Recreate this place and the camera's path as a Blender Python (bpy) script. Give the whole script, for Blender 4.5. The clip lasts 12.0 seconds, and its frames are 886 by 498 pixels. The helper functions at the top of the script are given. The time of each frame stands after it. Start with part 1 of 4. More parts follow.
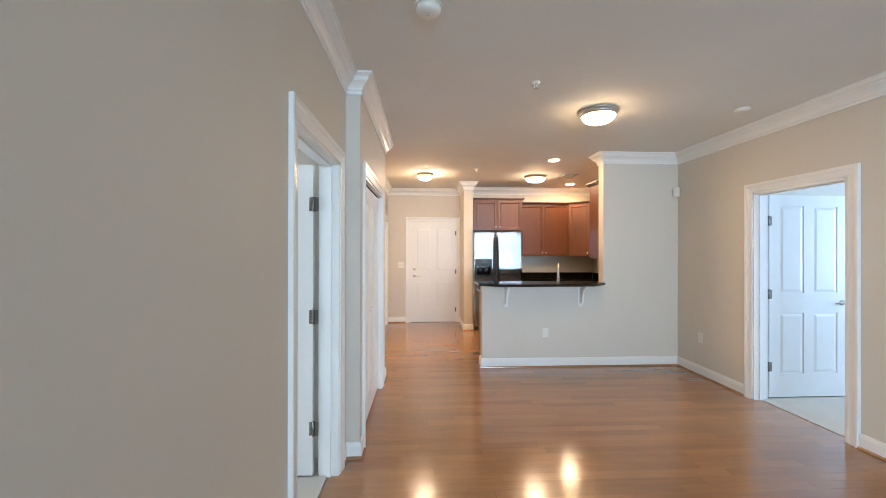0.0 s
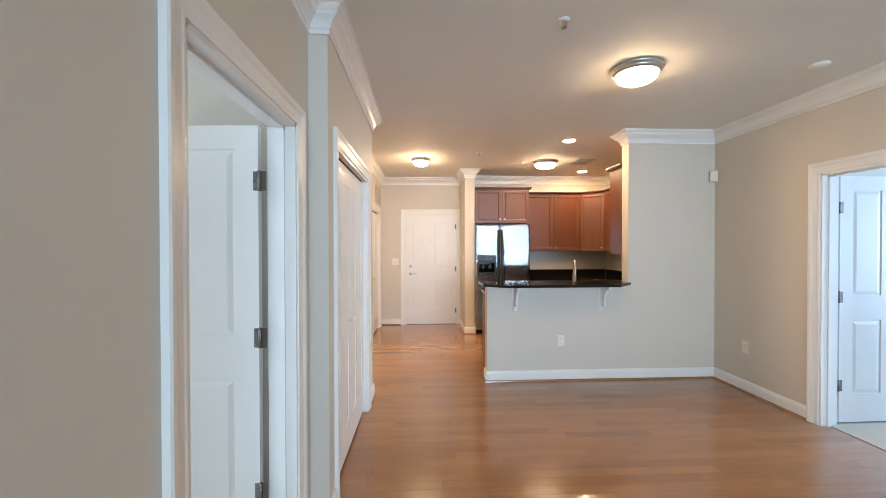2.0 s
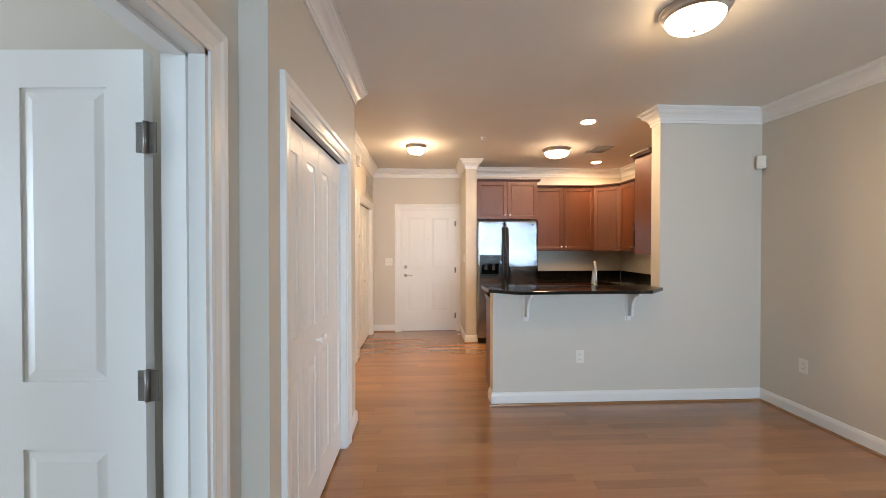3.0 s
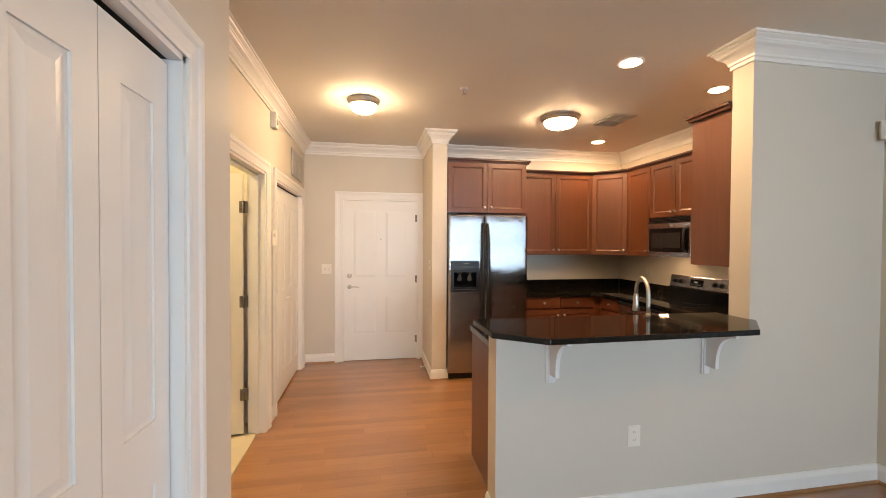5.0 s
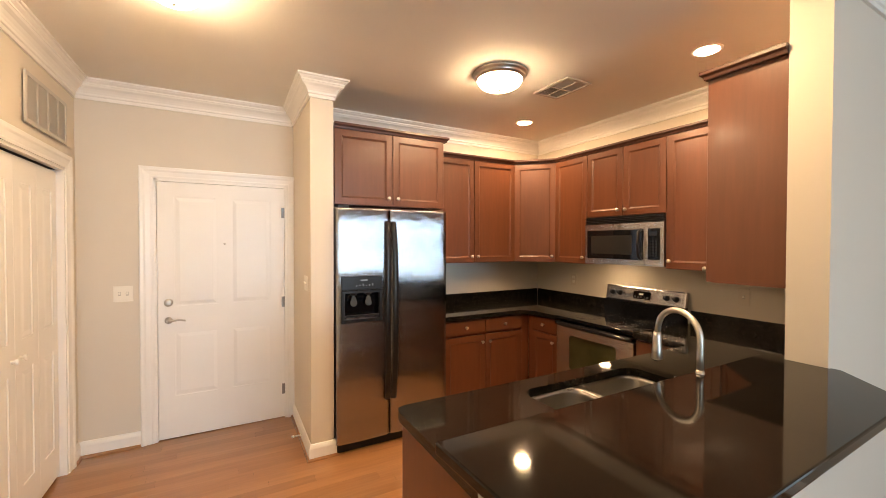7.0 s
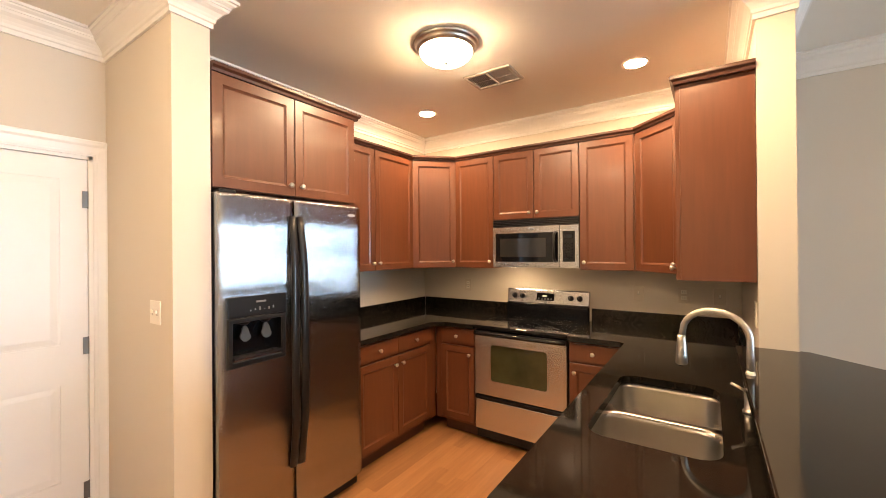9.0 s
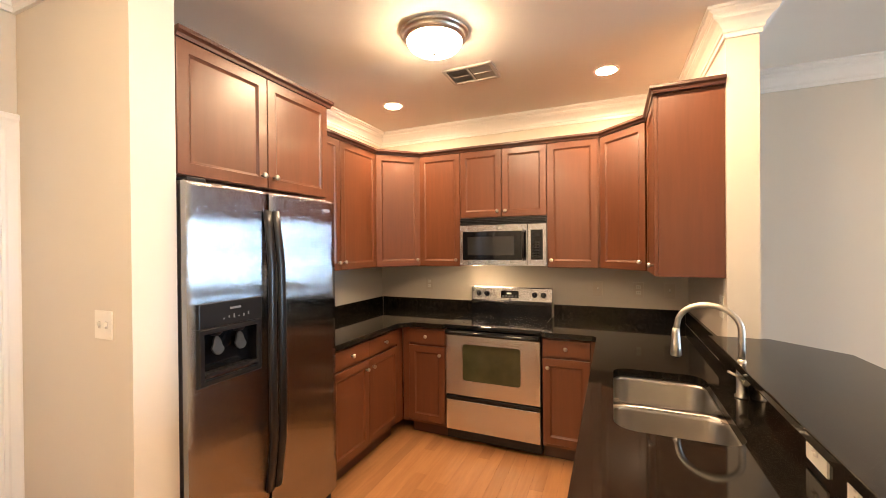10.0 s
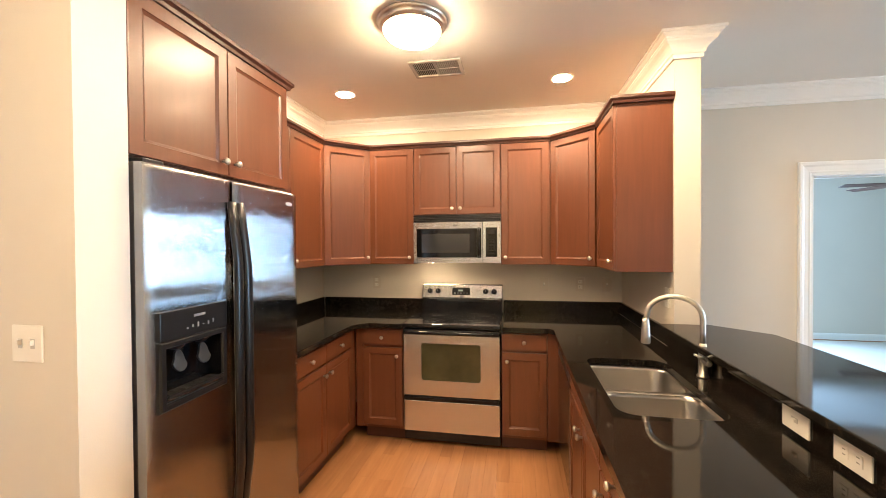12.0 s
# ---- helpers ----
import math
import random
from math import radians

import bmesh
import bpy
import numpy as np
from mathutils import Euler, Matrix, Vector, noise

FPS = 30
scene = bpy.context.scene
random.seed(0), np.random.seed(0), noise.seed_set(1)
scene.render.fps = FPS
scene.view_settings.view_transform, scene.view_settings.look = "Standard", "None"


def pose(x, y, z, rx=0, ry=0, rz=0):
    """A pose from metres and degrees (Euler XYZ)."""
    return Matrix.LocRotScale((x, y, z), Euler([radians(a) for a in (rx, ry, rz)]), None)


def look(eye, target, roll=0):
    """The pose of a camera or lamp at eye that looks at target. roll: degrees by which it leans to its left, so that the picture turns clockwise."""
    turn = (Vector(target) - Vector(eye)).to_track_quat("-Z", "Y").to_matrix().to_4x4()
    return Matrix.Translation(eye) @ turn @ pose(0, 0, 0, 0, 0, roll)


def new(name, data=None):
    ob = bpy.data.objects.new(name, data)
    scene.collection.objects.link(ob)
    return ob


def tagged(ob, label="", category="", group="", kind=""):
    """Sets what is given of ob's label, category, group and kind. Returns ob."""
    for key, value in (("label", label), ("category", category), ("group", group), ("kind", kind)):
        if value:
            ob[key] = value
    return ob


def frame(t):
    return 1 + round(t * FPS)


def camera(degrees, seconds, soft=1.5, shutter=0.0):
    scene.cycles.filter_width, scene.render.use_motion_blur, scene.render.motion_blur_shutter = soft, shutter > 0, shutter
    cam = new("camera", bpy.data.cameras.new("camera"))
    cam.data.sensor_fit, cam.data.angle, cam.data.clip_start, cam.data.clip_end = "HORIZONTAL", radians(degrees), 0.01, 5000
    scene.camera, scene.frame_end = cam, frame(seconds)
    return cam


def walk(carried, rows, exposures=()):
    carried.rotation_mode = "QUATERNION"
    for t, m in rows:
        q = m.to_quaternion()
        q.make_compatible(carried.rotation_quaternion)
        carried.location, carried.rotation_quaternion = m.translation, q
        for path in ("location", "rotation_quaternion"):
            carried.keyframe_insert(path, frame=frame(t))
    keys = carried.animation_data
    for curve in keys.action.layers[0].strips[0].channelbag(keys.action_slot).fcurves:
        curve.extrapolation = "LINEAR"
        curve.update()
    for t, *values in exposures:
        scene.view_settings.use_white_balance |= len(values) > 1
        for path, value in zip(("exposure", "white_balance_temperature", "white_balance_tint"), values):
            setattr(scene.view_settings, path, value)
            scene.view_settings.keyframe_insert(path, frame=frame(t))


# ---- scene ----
cam = camera(96.8, 12.0, soft=0.8)
PATH = [
    (0, (0.196, -0.113, 1.475), (0.289, 1.885, 1.478), 0.1),
    (0.5, (0.197, -0.013, 1.49), (0.291, 1.985, 1.482), 0.1),
    (1, (0.201, 0.131, 1.484), (0.294, 2.129, 1.475), 0.1),
    (1.5, (0.208, 0.329, 1.466), (0.304, 2.326, 1.452), 0.0),
    (2, (0.239, 0.602, 1.468), (0.336, 2.6, 1.448), -0.1),
    (2.5, (0.262, 0.919, 1.445), (0.359, 2.916, 1.429), -0.0),
    (3, (0.29, 1.265, 1.453), (0.389, 3.262, 1.431), 0.0),
    (5, (0.283, 2.828, 1.505), (0.632, 4.797, 1.470), 0.3),
    (5.5, (0.325, 3.192, 1.525), (0.799, 5.135, 1.493), 0.2),
    (6, (0.350, 3.548, 1.547), (0.987, 5.444, 1.512), 0.2),
    (6.5, (0.362, 3.871, 1.557), (1.168, 5.701, 1.520), 0.2),
    (7, (0.405, 4.163, 1.550), (1.362, 5.919, 1.518), 0.1),
    (9, (0.155, 5.109, 1.522), (1.811, 6.231, 1.527), -0.5),
    (9.5, (0.11, 5.299, 1.537), (1.865, 6.256, 1.535), -0.5),
    (10, (0.059, 5.455, 1.529), (1.894, 6.249, 1.519), -0.5),
    (10.5, (0.013, 5.567, 1.527), (1.905, 6.215, 1.515), -0.5),
    (11, (0.0, 5.686, 1.533), (1.93, 6.21, 1.515), -0.4),
    (11.5, (0.006, 5.764, 1.534), (1.959, 6.196, 1.51), -0.4),
    (12, (0.006, 5.812, 1.529), (1.971, 6.18, 1.504), -0.4),
]
walk(cam, [(t, look(eye, target, roll)) for t, eye, target, roll in PATH],
     exposures=[(0.0, -0.95, 6900, 18), (2.0, -0.93, 6900, 18), (3.0, -1.13, 7050, 19), (5.5, -1.08, 7600, 20), (7.0, -0.88, 7600, 19), (9.0, -0.5, 7250, 19), (10.5, -0.32, 6700, 16), (12.0, -0.28, 6400, 13)])

# ---- world and large lights ----
CEIL = 2.705
world = bpy.data.worlds.new("world")
scene.world = world
world.use_nodes = True
wn = world.node_tree
sky = wn.nodes.new("ShaderNodeTexSky")
sky.sky_type = "NISHITA"
sky.sun_disc = False
sky.sun_elevation = radians(40)
sky.sun_rotation = radians(60)
wn.links.new(sky.outputs[0], wn.nodes["Background"].inputs[0])
wn.nodes["Background"].inputs[1].default_value = 0.1


def window_light(name, place, target, w, h, watts, colour, spread=180):
    lamp = bpy.data.lights.new(name, "AREA")
    lamp.spread = radians(spread)
    lamp.shape, lamp.size, lamp.size_y, lamp.energy, lamp.color = "RECTANGLE", w, h, watts, colour
    ob = new(name, lamp)
    ob.matrix_world = look(place, target)
    return ob


DAY = (0.48, 0.75, 1.0)
window_light("window_light_living", (1.7, -4.735, 1.4), (1.7, 4, 1.4), 3.0, 2.1, 210, DAY, 75)
window_light("window_light_bedroom_east", (6.95, 2.3, 1.5), (3.5, 2.4, 1.2), 1.7, 1.5, 350, (0.38, 0.65, 1.0))
window_light("window_light_bedroom_west", (-3.75, 1.6, 1.5), (-0.4, 1.6, 1.2), 1.7, 1.5, 230, (0.56, 0.78, 1.0))

# ---- materials ----


def material(name, colour, rough=0.5, metal=0.0, spec=0.5, vary=0.06, scale=3.0, grain=0.0, grain_scale=120.0,
             bump=0.0, bump_scale=200.0, coat=0.0, stretch=(1, 1, 1), per_object=0.0):
    m = bpy.data.materials.new(name)
    m.use_nodes = True
    nt = m.node_tree
    b = nt.nodes["Principled BSDF"]
    b.inputs["Roughness"].default_value = rough
    b.inputs["Metallic"].default_value = metal
    b.inputs["Specular IOR Level"].default_value = spec
    b.inputs["Coat Weight"].default_value = coat
    b.inputs["Coat Roughness"].default_value = 0.12
    co = nt.nodes.new("ShaderNodeTexCoord")
    mp = nt.nodes.new("ShaderNodeMapping")
    mp.inputs["Scale"].default_value = stretch
    nt.links.new(co.outputs["Object"], mp.inputs[0])

    def tex(s, detail):
        n = nt.nodes.new("ShaderNodeTexNoise")
        n.inputs["Scale"].default_value, n.inputs["Detail"].default_value = s, detail
        nt.links.new(mp.outputs[0], n.inputs["Vector"])
        return n

    def scaled(source, amount):
        r = nt.nodes.new("ShaderNodeMapRange")
        r.inputs["From Min"].default_value, r.inputs["From Max"].default_value = 0.25, 0.75
        r.inputs["To Min"].default_value, r.inputs["To Max"].default_value = 1 - amount, 1 + amount
        nt.links.new(source, r.inputs["Value"])
        return r.outputs[0]

    def times(a, c):
        n = nt.nodes.new("ShaderNodeMath")
        n.operation = "MULTIPLY"
        nt.links.new(a, n.inputs[0])
        nt.links.new(c, n.inputs[1])
        return n.outputs[0]

    big = tex(scale, 4)
    f = scaled(big.outputs[0], vary)
    fine = tex(grain_scale, 6)
    if grain:
        f = times(f, scaled(fine.outputs[0], grain))
    if per_object:
        oi = nt.nodes.new("ShaderNodeObjectInfo")
        geo = nt.nodes.new("ShaderNodeNewGeometry")
        ad = nt.nodes.new("ShaderNodeMath")
        ad.operation = "ADD"
        nt.links.new(oi.outputs["Random"], ad.inputs[0])
        nt.links.new(geo.outputs["Random Per Island"], ad.inputs[1])
        fr = nt.nodes.new("ShaderNodeMath")
        fr.operation = "FRACT"
        nt.links.new(ad.outputs[0], fr.inputs[0])
        r = nt.nodes.new("ShaderNodeMapRange")
        r.inputs["To Min"].default_value, r.inputs["To Max"].default_value = 1 - per_object, 1 + per_object
        nt.links.new(fr.outputs[0], r.inputs["Value"])
        f = times(f, r.outputs[0])
    mix = nt.nodes.new("ShaderNodeVectorMath")
    mix.operation = "SCALE"
    mix.inputs[0].default_value = colour
    nt.links.new(f, mix.inputs["Scale"])
    nt.links.new(mix.outputs[0], b.inputs["Base Color"])
    rr = nt.nodes.new("ShaderNodeMapRange")
    rr.inputs["To Min"].default_value, rr.inputs["To Max"].default_value = rough * 0.85, min(1, rough * 1.15)
    nt.links.new(big.outputs[0], rr.inputs["Value"])
    nt.links.new(rr.outputs[0], b.inputs["Roughness"])
    if bump:
        bn = tex(bump_scale, 3)
        bp = nt.nodes.new("ShaderNodeBump")
        bp.inputs["Strength"].default_value, bp.inputs["Distance"].default_value = bump, 0.002
        nt.links.new(bn.outputs[0], bp.inputs["Height"])
        nt.links.new(bp.outputs[0], b.inputs["Normal"])
    return m


def glowing(name, colour, strength):
    m = bpy.data.materials.new(name)
    m.use_nodes = True
    b = m.node_tree.nodes["Principled BSDF"]
    b.inputs["Base Color"].default_value = (0.9, 0.88, 0.82, 1)
    b.inputs["Emission Color"].default_value = (*colour, 1)
    b.inputs["Emission Strength"].default_value = strength
    return m


def brushed(name, colour, rough=0.075, spread=0.75, wave=0.016, along=(1.0, 0.0, 0.0)):
    """Steel with an upright brushed grain: fine sideways tilts of the surface, and slow waves up and down the sheet."""
    m = material(name, colour, rough, 1.0, vary=0.04, scale=2)
    nt = m.node_tree
    co, geo = nt.nodes.new("ShaderNodeTexCoord"), nt.nodes.new("ShaderNodeNewGeometry")

    def vec(op, a, c):
        n = nt.nodes.new("ShaderNodeVectorMath")
        n.operation = op
        for k, v in enumerate((a, c)):
            if isinstance(v, tuple):
                n.inputs[k].default_value = v
            elif v is not None:
                nt.links.new(v, n.inputs[k])
        return n.outputs[0]

    total = geo.outputs["Normal"]
    for i in range(2):
        grain = nt.nodes.new("ShaderNodeTexWhiteNoise")
        nt.links.new(vec("MULTIPLY_ADD", co.outputs["Object"], (53000.0 + 900 * i, 41000.0, 310.0)), grain.inputs["Vector"])
        off = vec("SUBTRACT", grain.outputs["Value"], (0.5, 0.5, 0.5))
        total = vec("ADD", total, vec("MULTIPLY", off, tuple(spread * k for k in along)))
    slow = nt.nodes.new("ShaderNodeTexNoise")
    slow.inputs["Scale"].default_value, slow.inputs["Detail"].default_value = 1.0, 1.5
    nt.links.new(vec("MULTIPLY", co.outputs["Object"], (2.2, 0.3, 11.0)), slow.inputs["Vector"])
    total = vec("ADD", total, vec("MULTIPLY", vec("SUBTRACT", slow.outputs[0], (0.5, 0.5, 0.5)), (0.0, 0.0, wave * 2)))
    nt.links.new(vec("NORMALIZE", total, None), nt.nodes["Principled BSDF"].inputs["Normal"])
    return m


M_WALL = material("wall_paint", (0.63, 0.57, 0.485), 0.6, vary=0.025, scale=1.2, bump=0.12, bump_scale=260)
M_CEIL = material("ceiling_paint", (0.79, 0.755, 0.685), 0.75, vary=0.03, scale=1.5, bump=0.25, bump_scale=150)
M_TRIM = material("trim_paint", (0.8, 0.78, 0.74), 0.32, vary=0.02, scale=4)
M_DOOR = material("door_paint", (0.8, 0.785, 0.75), 0.38, vary=0.02, scale=3, bump=0.05, bump_scale=90)
M_CHERRY = material("cherry_wood", (0.118, 0.038, 0.0165), 0.35, spec=0.5, vary=0.1, scale=1.6, grain=0.09, grain_scale=9,
                    stretch=(5, 5, 0.45), coat=0.06, per_object=0.08)
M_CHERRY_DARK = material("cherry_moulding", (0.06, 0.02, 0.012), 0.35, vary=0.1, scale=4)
M_NICKEL = material("brushed_nickel", (0.58, 0.55, 0.5), 0.36, 1.0, vary=0.04, scale=30)
M_STEEL = brushed("stainless_steel", (0.37, 0.375, 0.39))
M_RANGE = brushed("range_steel", (0.6, 0.605, 0.62), 0.2, 0.45, 0.006, (0.0, 1.0, 0.0))
M_SINK = material("sink_steel", (0.42, 0.4, 0.37), 0.3, 1.0, vary=0.05, scale=6)
M_HINGE = material("dull_nickel", (0.2, 0.185, 0.17), 0.4, 1.0, vary=0.06, scale=30)
M_BLACK = material("black_plastic", (0.01, 0.01, 0.011), 0.3, spec=0.35, vary=0.1, scale=10)
M_GLOSSBLACK = material("black_glass", (0.006, 0.006, 0.007), 0.06, spec=0.3, vary=0.05, scale=10)
M_FLOOR = material("floor_wood", (0.32, 0.148, 0.064), 0.2, vary=0.09, scale=1.4, grain=0.08, grain_scale=7,
                   stretch=(0.6, 7, 3), coat=0.5, per_object=0.115)
M_GAP = material("floor_joint", (0.2, 0.088, 0.037), 0.4)
M_CARPET = material("carpet", (0.55, 0.5, 0.43), 0.95, vary=0.06, scale=3, grain=0.25, grain_scale=300, bump=0.8, bump_scale=350)
M_TILE = material("bath_tile", (0.62, 0.55, 0.42), 0.4, vary=0.08, scale=5)
M_PLATE = material("ivory_plate", (0.78, 0.74, 0.66), 0.35, vary=0.02, scale=10)
M_BEIGE = material("beige_plate", (0.6, 0.53, 0.44), 0.4, vary=0.02, scale=10)
M_DARK = material("dark_slot", (0.03, 0.028, 0.025), 0.7)
M_SLOT = material("outlet_slot", (0.28, 0.26, 0.22), 0.6)
M_DUCT = material("duct_shade", (0.1, 0.09, 0.078), 0.7)
M_VENT = material("vent_paint", (0.5, 0.47, 0.42), 0.45, vary=0.04, scale=8)
M_DOME = glowing("lit_glass_dome", (1.0, 0.76, 0.475), 168.0)
M_DOME_ENTRY = glowing("lit_glass_dome_entry", (1.0, 0.77, 0.49), 345.0)
M_DOME_DIM = glowing("lit_glass_dome_dim", (1.0, 0.77, 0.46), 105.0)
M_CAN = glowing("lit_recessed_lamp", (1.0, 0.75, 0.45), 1050.0)
M_BULB_BATH = glowing("lit_bath_globe", (1.0, 0.83, 0.42), 330.0)


def granite():
    m = material("black_granite", (0.007, 0.006, 0.005), 0.06, spec=0.28, vary=0.25, scale=12)
    nt = m.node_tree
    b = nt.nodes["Principled BSDF"]
    old = b.inputs["Base Color"].links[0].from_socket
    co = nt.nodes.new("ShaderNodeTexCoord")
    v = nt.nodes.new("ShaderNodeTexVoronoi")
    v.inputs["Scale"].default_value = 240
    nt.links.new(co.outputs["Object"], v.inputs["Vector"])
    n = nt.nodes.new("ShaderNodeTexNoise")
    n.inputs["Scale"].default_value = 40
    nt.links.new(co.outputs["Object"], n.inputs["Vector"])
    mul = nt.nodes.new("ShaderNodeMath")
    mul.operation = "MULTIPLY_ADD"
    nt.links.new(v.outputs["Color"], mul.inputs[0])
    mul.inputs[1].default_value = 0.7
    nt.links.new(n.outputs[0], mul.inputs[2])
    ramp = nt.nodes.new("ShaderNodeValToRGB")
    ramp.color_ramp.elements[0].position, ramp.color_ramp.elements[1].position = 0.83, 0.99
    half = nt.nodes.new("ShaderNodeMath")
    half.operation = "MULTIPLY"
    half.inputs[1].default_value = 0.85
    nt.links.new(mul.outputs[0], half.inputs[0])
    nt.links.new(half.outputs[0], ramp.inputs[0])
    mx = nt.nodes.new("ShaderNodeMix")
    mx.data_type = "RGBA"
    nt.links.new(ramp.outputs[0], mx.inputs["Factor"])
    nt.links.new(old, mx.inputs[6])
    mx.inputs[7].default_value = (0.026, 0.02, 0.014, 1)
    nt.links.new(mx.outputs[2], b.inputs["Base Color"])
    return m


M_GRANITE = granite()

# ---- mesh tools ----


def box(bm, x0, y0, z0, x1, y1, z1, bevel=0.0):
    made = bmesh.ops.create_cube(bm, size=1, matrix=Matrix.LocRotScale(
        ((x0 + x1) / 2, (y0 + y1) / 2, (z0 + z1) / 2), None, (abs(x1 - x0), abs(y1 - y0), abs(z1 - z0))))
    if bevel:
        edges = list({e for v in made["verts"] for e in v.link_edges})
        bmesh.ops.bevel(bm, geom=edges, offset=bevel, segments=2, affect="EDGES", profile=0.6)
    return bm


def boxes(*specs, bevel=0.0):
    bm = bmesh.new()
    for s in specs:
        box(bm, *s, bevel=bevel)
    return bm


def lathe(profile, n=24, axis="z", at=(0, 0, 0)):
    """A turned body from (radius, height) pairs."""
    bm = bmesh.new()
    rings = []
    for r, h in profile:
        ring = []
        for i in range(n):
            a = 2 * math.pi * i / n
            p = (r * math.cos(a), r * math.sin(a), h)
            if axis == "y":
                p = (p[0], h, p[1])
            elif axis == "x":
                p = (h, p[0], p[1])
            ring.append(bm.verts.new(Vector(p) + Vector(at)))
        rings.append(ring)
    for a, b in zip(rings, rings[1:]):
        for i in range(n):
            bm.faces.new((a[i], a[(i + 1) % n], b[(i + 1) % n], b[i]))
    bm.faces.new(list(reversed(rings[0])))
    bm.faces.new(rings[-1])
    bmesh.ops.recalc_face_normals(bm, faces=bm.faces)
    for f in bm.faces:
        f.smooth = len(f.verts) == 4
    return bm


def tube(points, r, n=12, bm=None):
    """A round or, with two radii, oval bar along points."""
    bm = bm or bmesh.new()
    rx, ry = r if isinstance(r, tuple) else (r, r)
    pts = [Vector(p) for p in points]
    rings, up = [], None
    for i, p in enumerate(pts):
        d = (pts[min(i + 1, len(pts) - 1)] - pts[max(i - 1, 0)]).normalized()
        if up is None:
            up = d.orthogonal().normalized() if abs(d.x) > 0.5 else d.cross(Vector((1, 0, 0))).normalized()
        up = (up - d * up.dot(d)).normalized()
        side = d.cross(up)
        rings.append([bm.verts.new(p + side * rx * math.cos(2 * math.pi * k / n) + up * ry * math.sin(2 * math.pi * k / n)) for k in range(n)])
    for a, b in zip(rings, rings[1:]):
        for k in range(n):
            bm.faces.new((a[k], a[(k + 1) % n], b[(k + 1) % n], b[k])).smooth = True
    bm.faces.new(list(reversed(rings[0])))
    bm.faces.new(rings[-1])
    bmesh.ops.recalc_face_normals(bm, faces=bm.faces)
    return bm


def sweep(path, profile, place, closed=False):
    """A mitred moulding: profile (offset to the left of the path, second) along a flat path; place maps (u, v, second) to the world."""
    bm = bmesh.new()
    n = len(path)
    pts = [Vector(p) for p in path]
    rings = []
    for i in range(n):
        prev = pts[i] - pts[i - 1] if (closed or i > 0) else None
        nxt = pts[(i + 1) % n] - pts[i] if (closed or i < n - 1) else None
        dirs = [d.normalized() for d in (prev, nxt) if d is not None]
        norms = [Vector((-d.y, d.x)) for d in dirs]
        if len(norms) == 2:
            m = norms[0] + norms[1]
            m = m / max(0.05, m.dot(norms[0]))
        else:
            m = norms[0]
        rings.append([bm.verts.new(place(*(pts[i] + m * o), s)) for o, s in profile])
    k = len(profile)
    spans = list(zip(rings, rings[1:])) + ([(rings[-1], rings[0])] if closed else [])
    for a, b in spans:
        for j in range(k):
            bm.faces.new((a[j], a[(j + 1) % k], b[(j + 1) % k], b[j]))
    if not closed:
        bm.faces.new(list(reversed(rings[0])))
        bm.faces.new(rings[-1])
    bmesh.ops.recalc_face_normals(bm, faces=bm.faces)
    return bm


def slab(outline, z0, z1, bevel=0.0):
    bm = bmesh.new()
    low = [bm.verts.new((x, y, z0)) for x, y in outline]
    top = [bm.verts.new((x, y, z1)) for x, y in outline]
    n = len(outline)
    for i in range(n):
        bm.faces.new((low[i], low[(i + 1) % n], top[(i + 1) % n], top[i]))
    bm.faces.new(list(reversed(low)))
    bm.faces.new(top)
    bmesh.ops.recalc_face_normals(bm, faces=bm.faces)
    if bevel:
        bmesh.ops.bevel(bm, geom=[e for e in bm.edges], offset=bevel, segments=2, affect="EDGES", profile=0.6)
    return bm


def rounded(x0, y0, x1, y1, r, n=6):
    out = []
    for cx, cy, a0 in ((x1 - r, y1 - r, 0), (x0 + r, y1 - r, 90), (x0 + r, y0 + r, 180), (x1 - r, y0 + r, 270)):
        for i in range(n + 1):
            a = radians(a0 + 90 * i / n)
            out.append((cx + r * math.cos(a), cy + r * math.sin(a)))
    return out


def mesh_of(name, bm, mat):
    me = bpy.data.meshes.new(name)
    bm.to_mesh(me)
    bm.free()
    me.materials.append(mat)
    return me


def part(name, bm, mat, parent, label=""):
    ob = new(name, bm if isinstance(bm, bpy.types.Mesh) else mesh_of(name, bm, mat))
    ob.parent = parent
    return tagged(ob, label)


def solid(name, bm, mat, label="", category="", kind="", group=""):
    return tagged(new(name, mesh_of(name, bm, mat)), label, category, group, kind)


def thing(name, m, label, category, group="", kind=""):
    ob = new(name)
    ob.empty_display_size = 0.1
    ob.matrix_world = m
    return tagged(ob, label, category, group, kind)


# ---- structure ----


def wall(name, x0, y0, x1, y1, openings=(), z1=None, mat=None, label="warm grey painted plaster wall"):
    """A wall of true thickness; openings (from, to, bottom, top) go along its longer side."""
    top = z1 or CEIL
    along_x = abs(x1 - x0) > abs(y1 - y0)
    a0, a1 = (x0, x1) if along_x else (y0, y1)
    bm = bmesh.new()

    def piece(p, q, zlo, zhi):
        if q - p > 1e-4 and zhi - zlo > 1e-4:
            box(bm, *((p, y0, zlo, q, y1, zhi) if along_x else (x0, p, zlo, x1, q, zhi)))

    at = a0
    for o0, o1, oz0, oz1 in sorted(openings):
        piece(at, o0, 0, top)
        piece(o0, o1, oz1, top)
        piece(o0, o1, 0, oz0)
        at = o1
    piece(at, a1, 0, top)
    return solid(name, bm, mat or M_WALL, label, "wall", "structure")


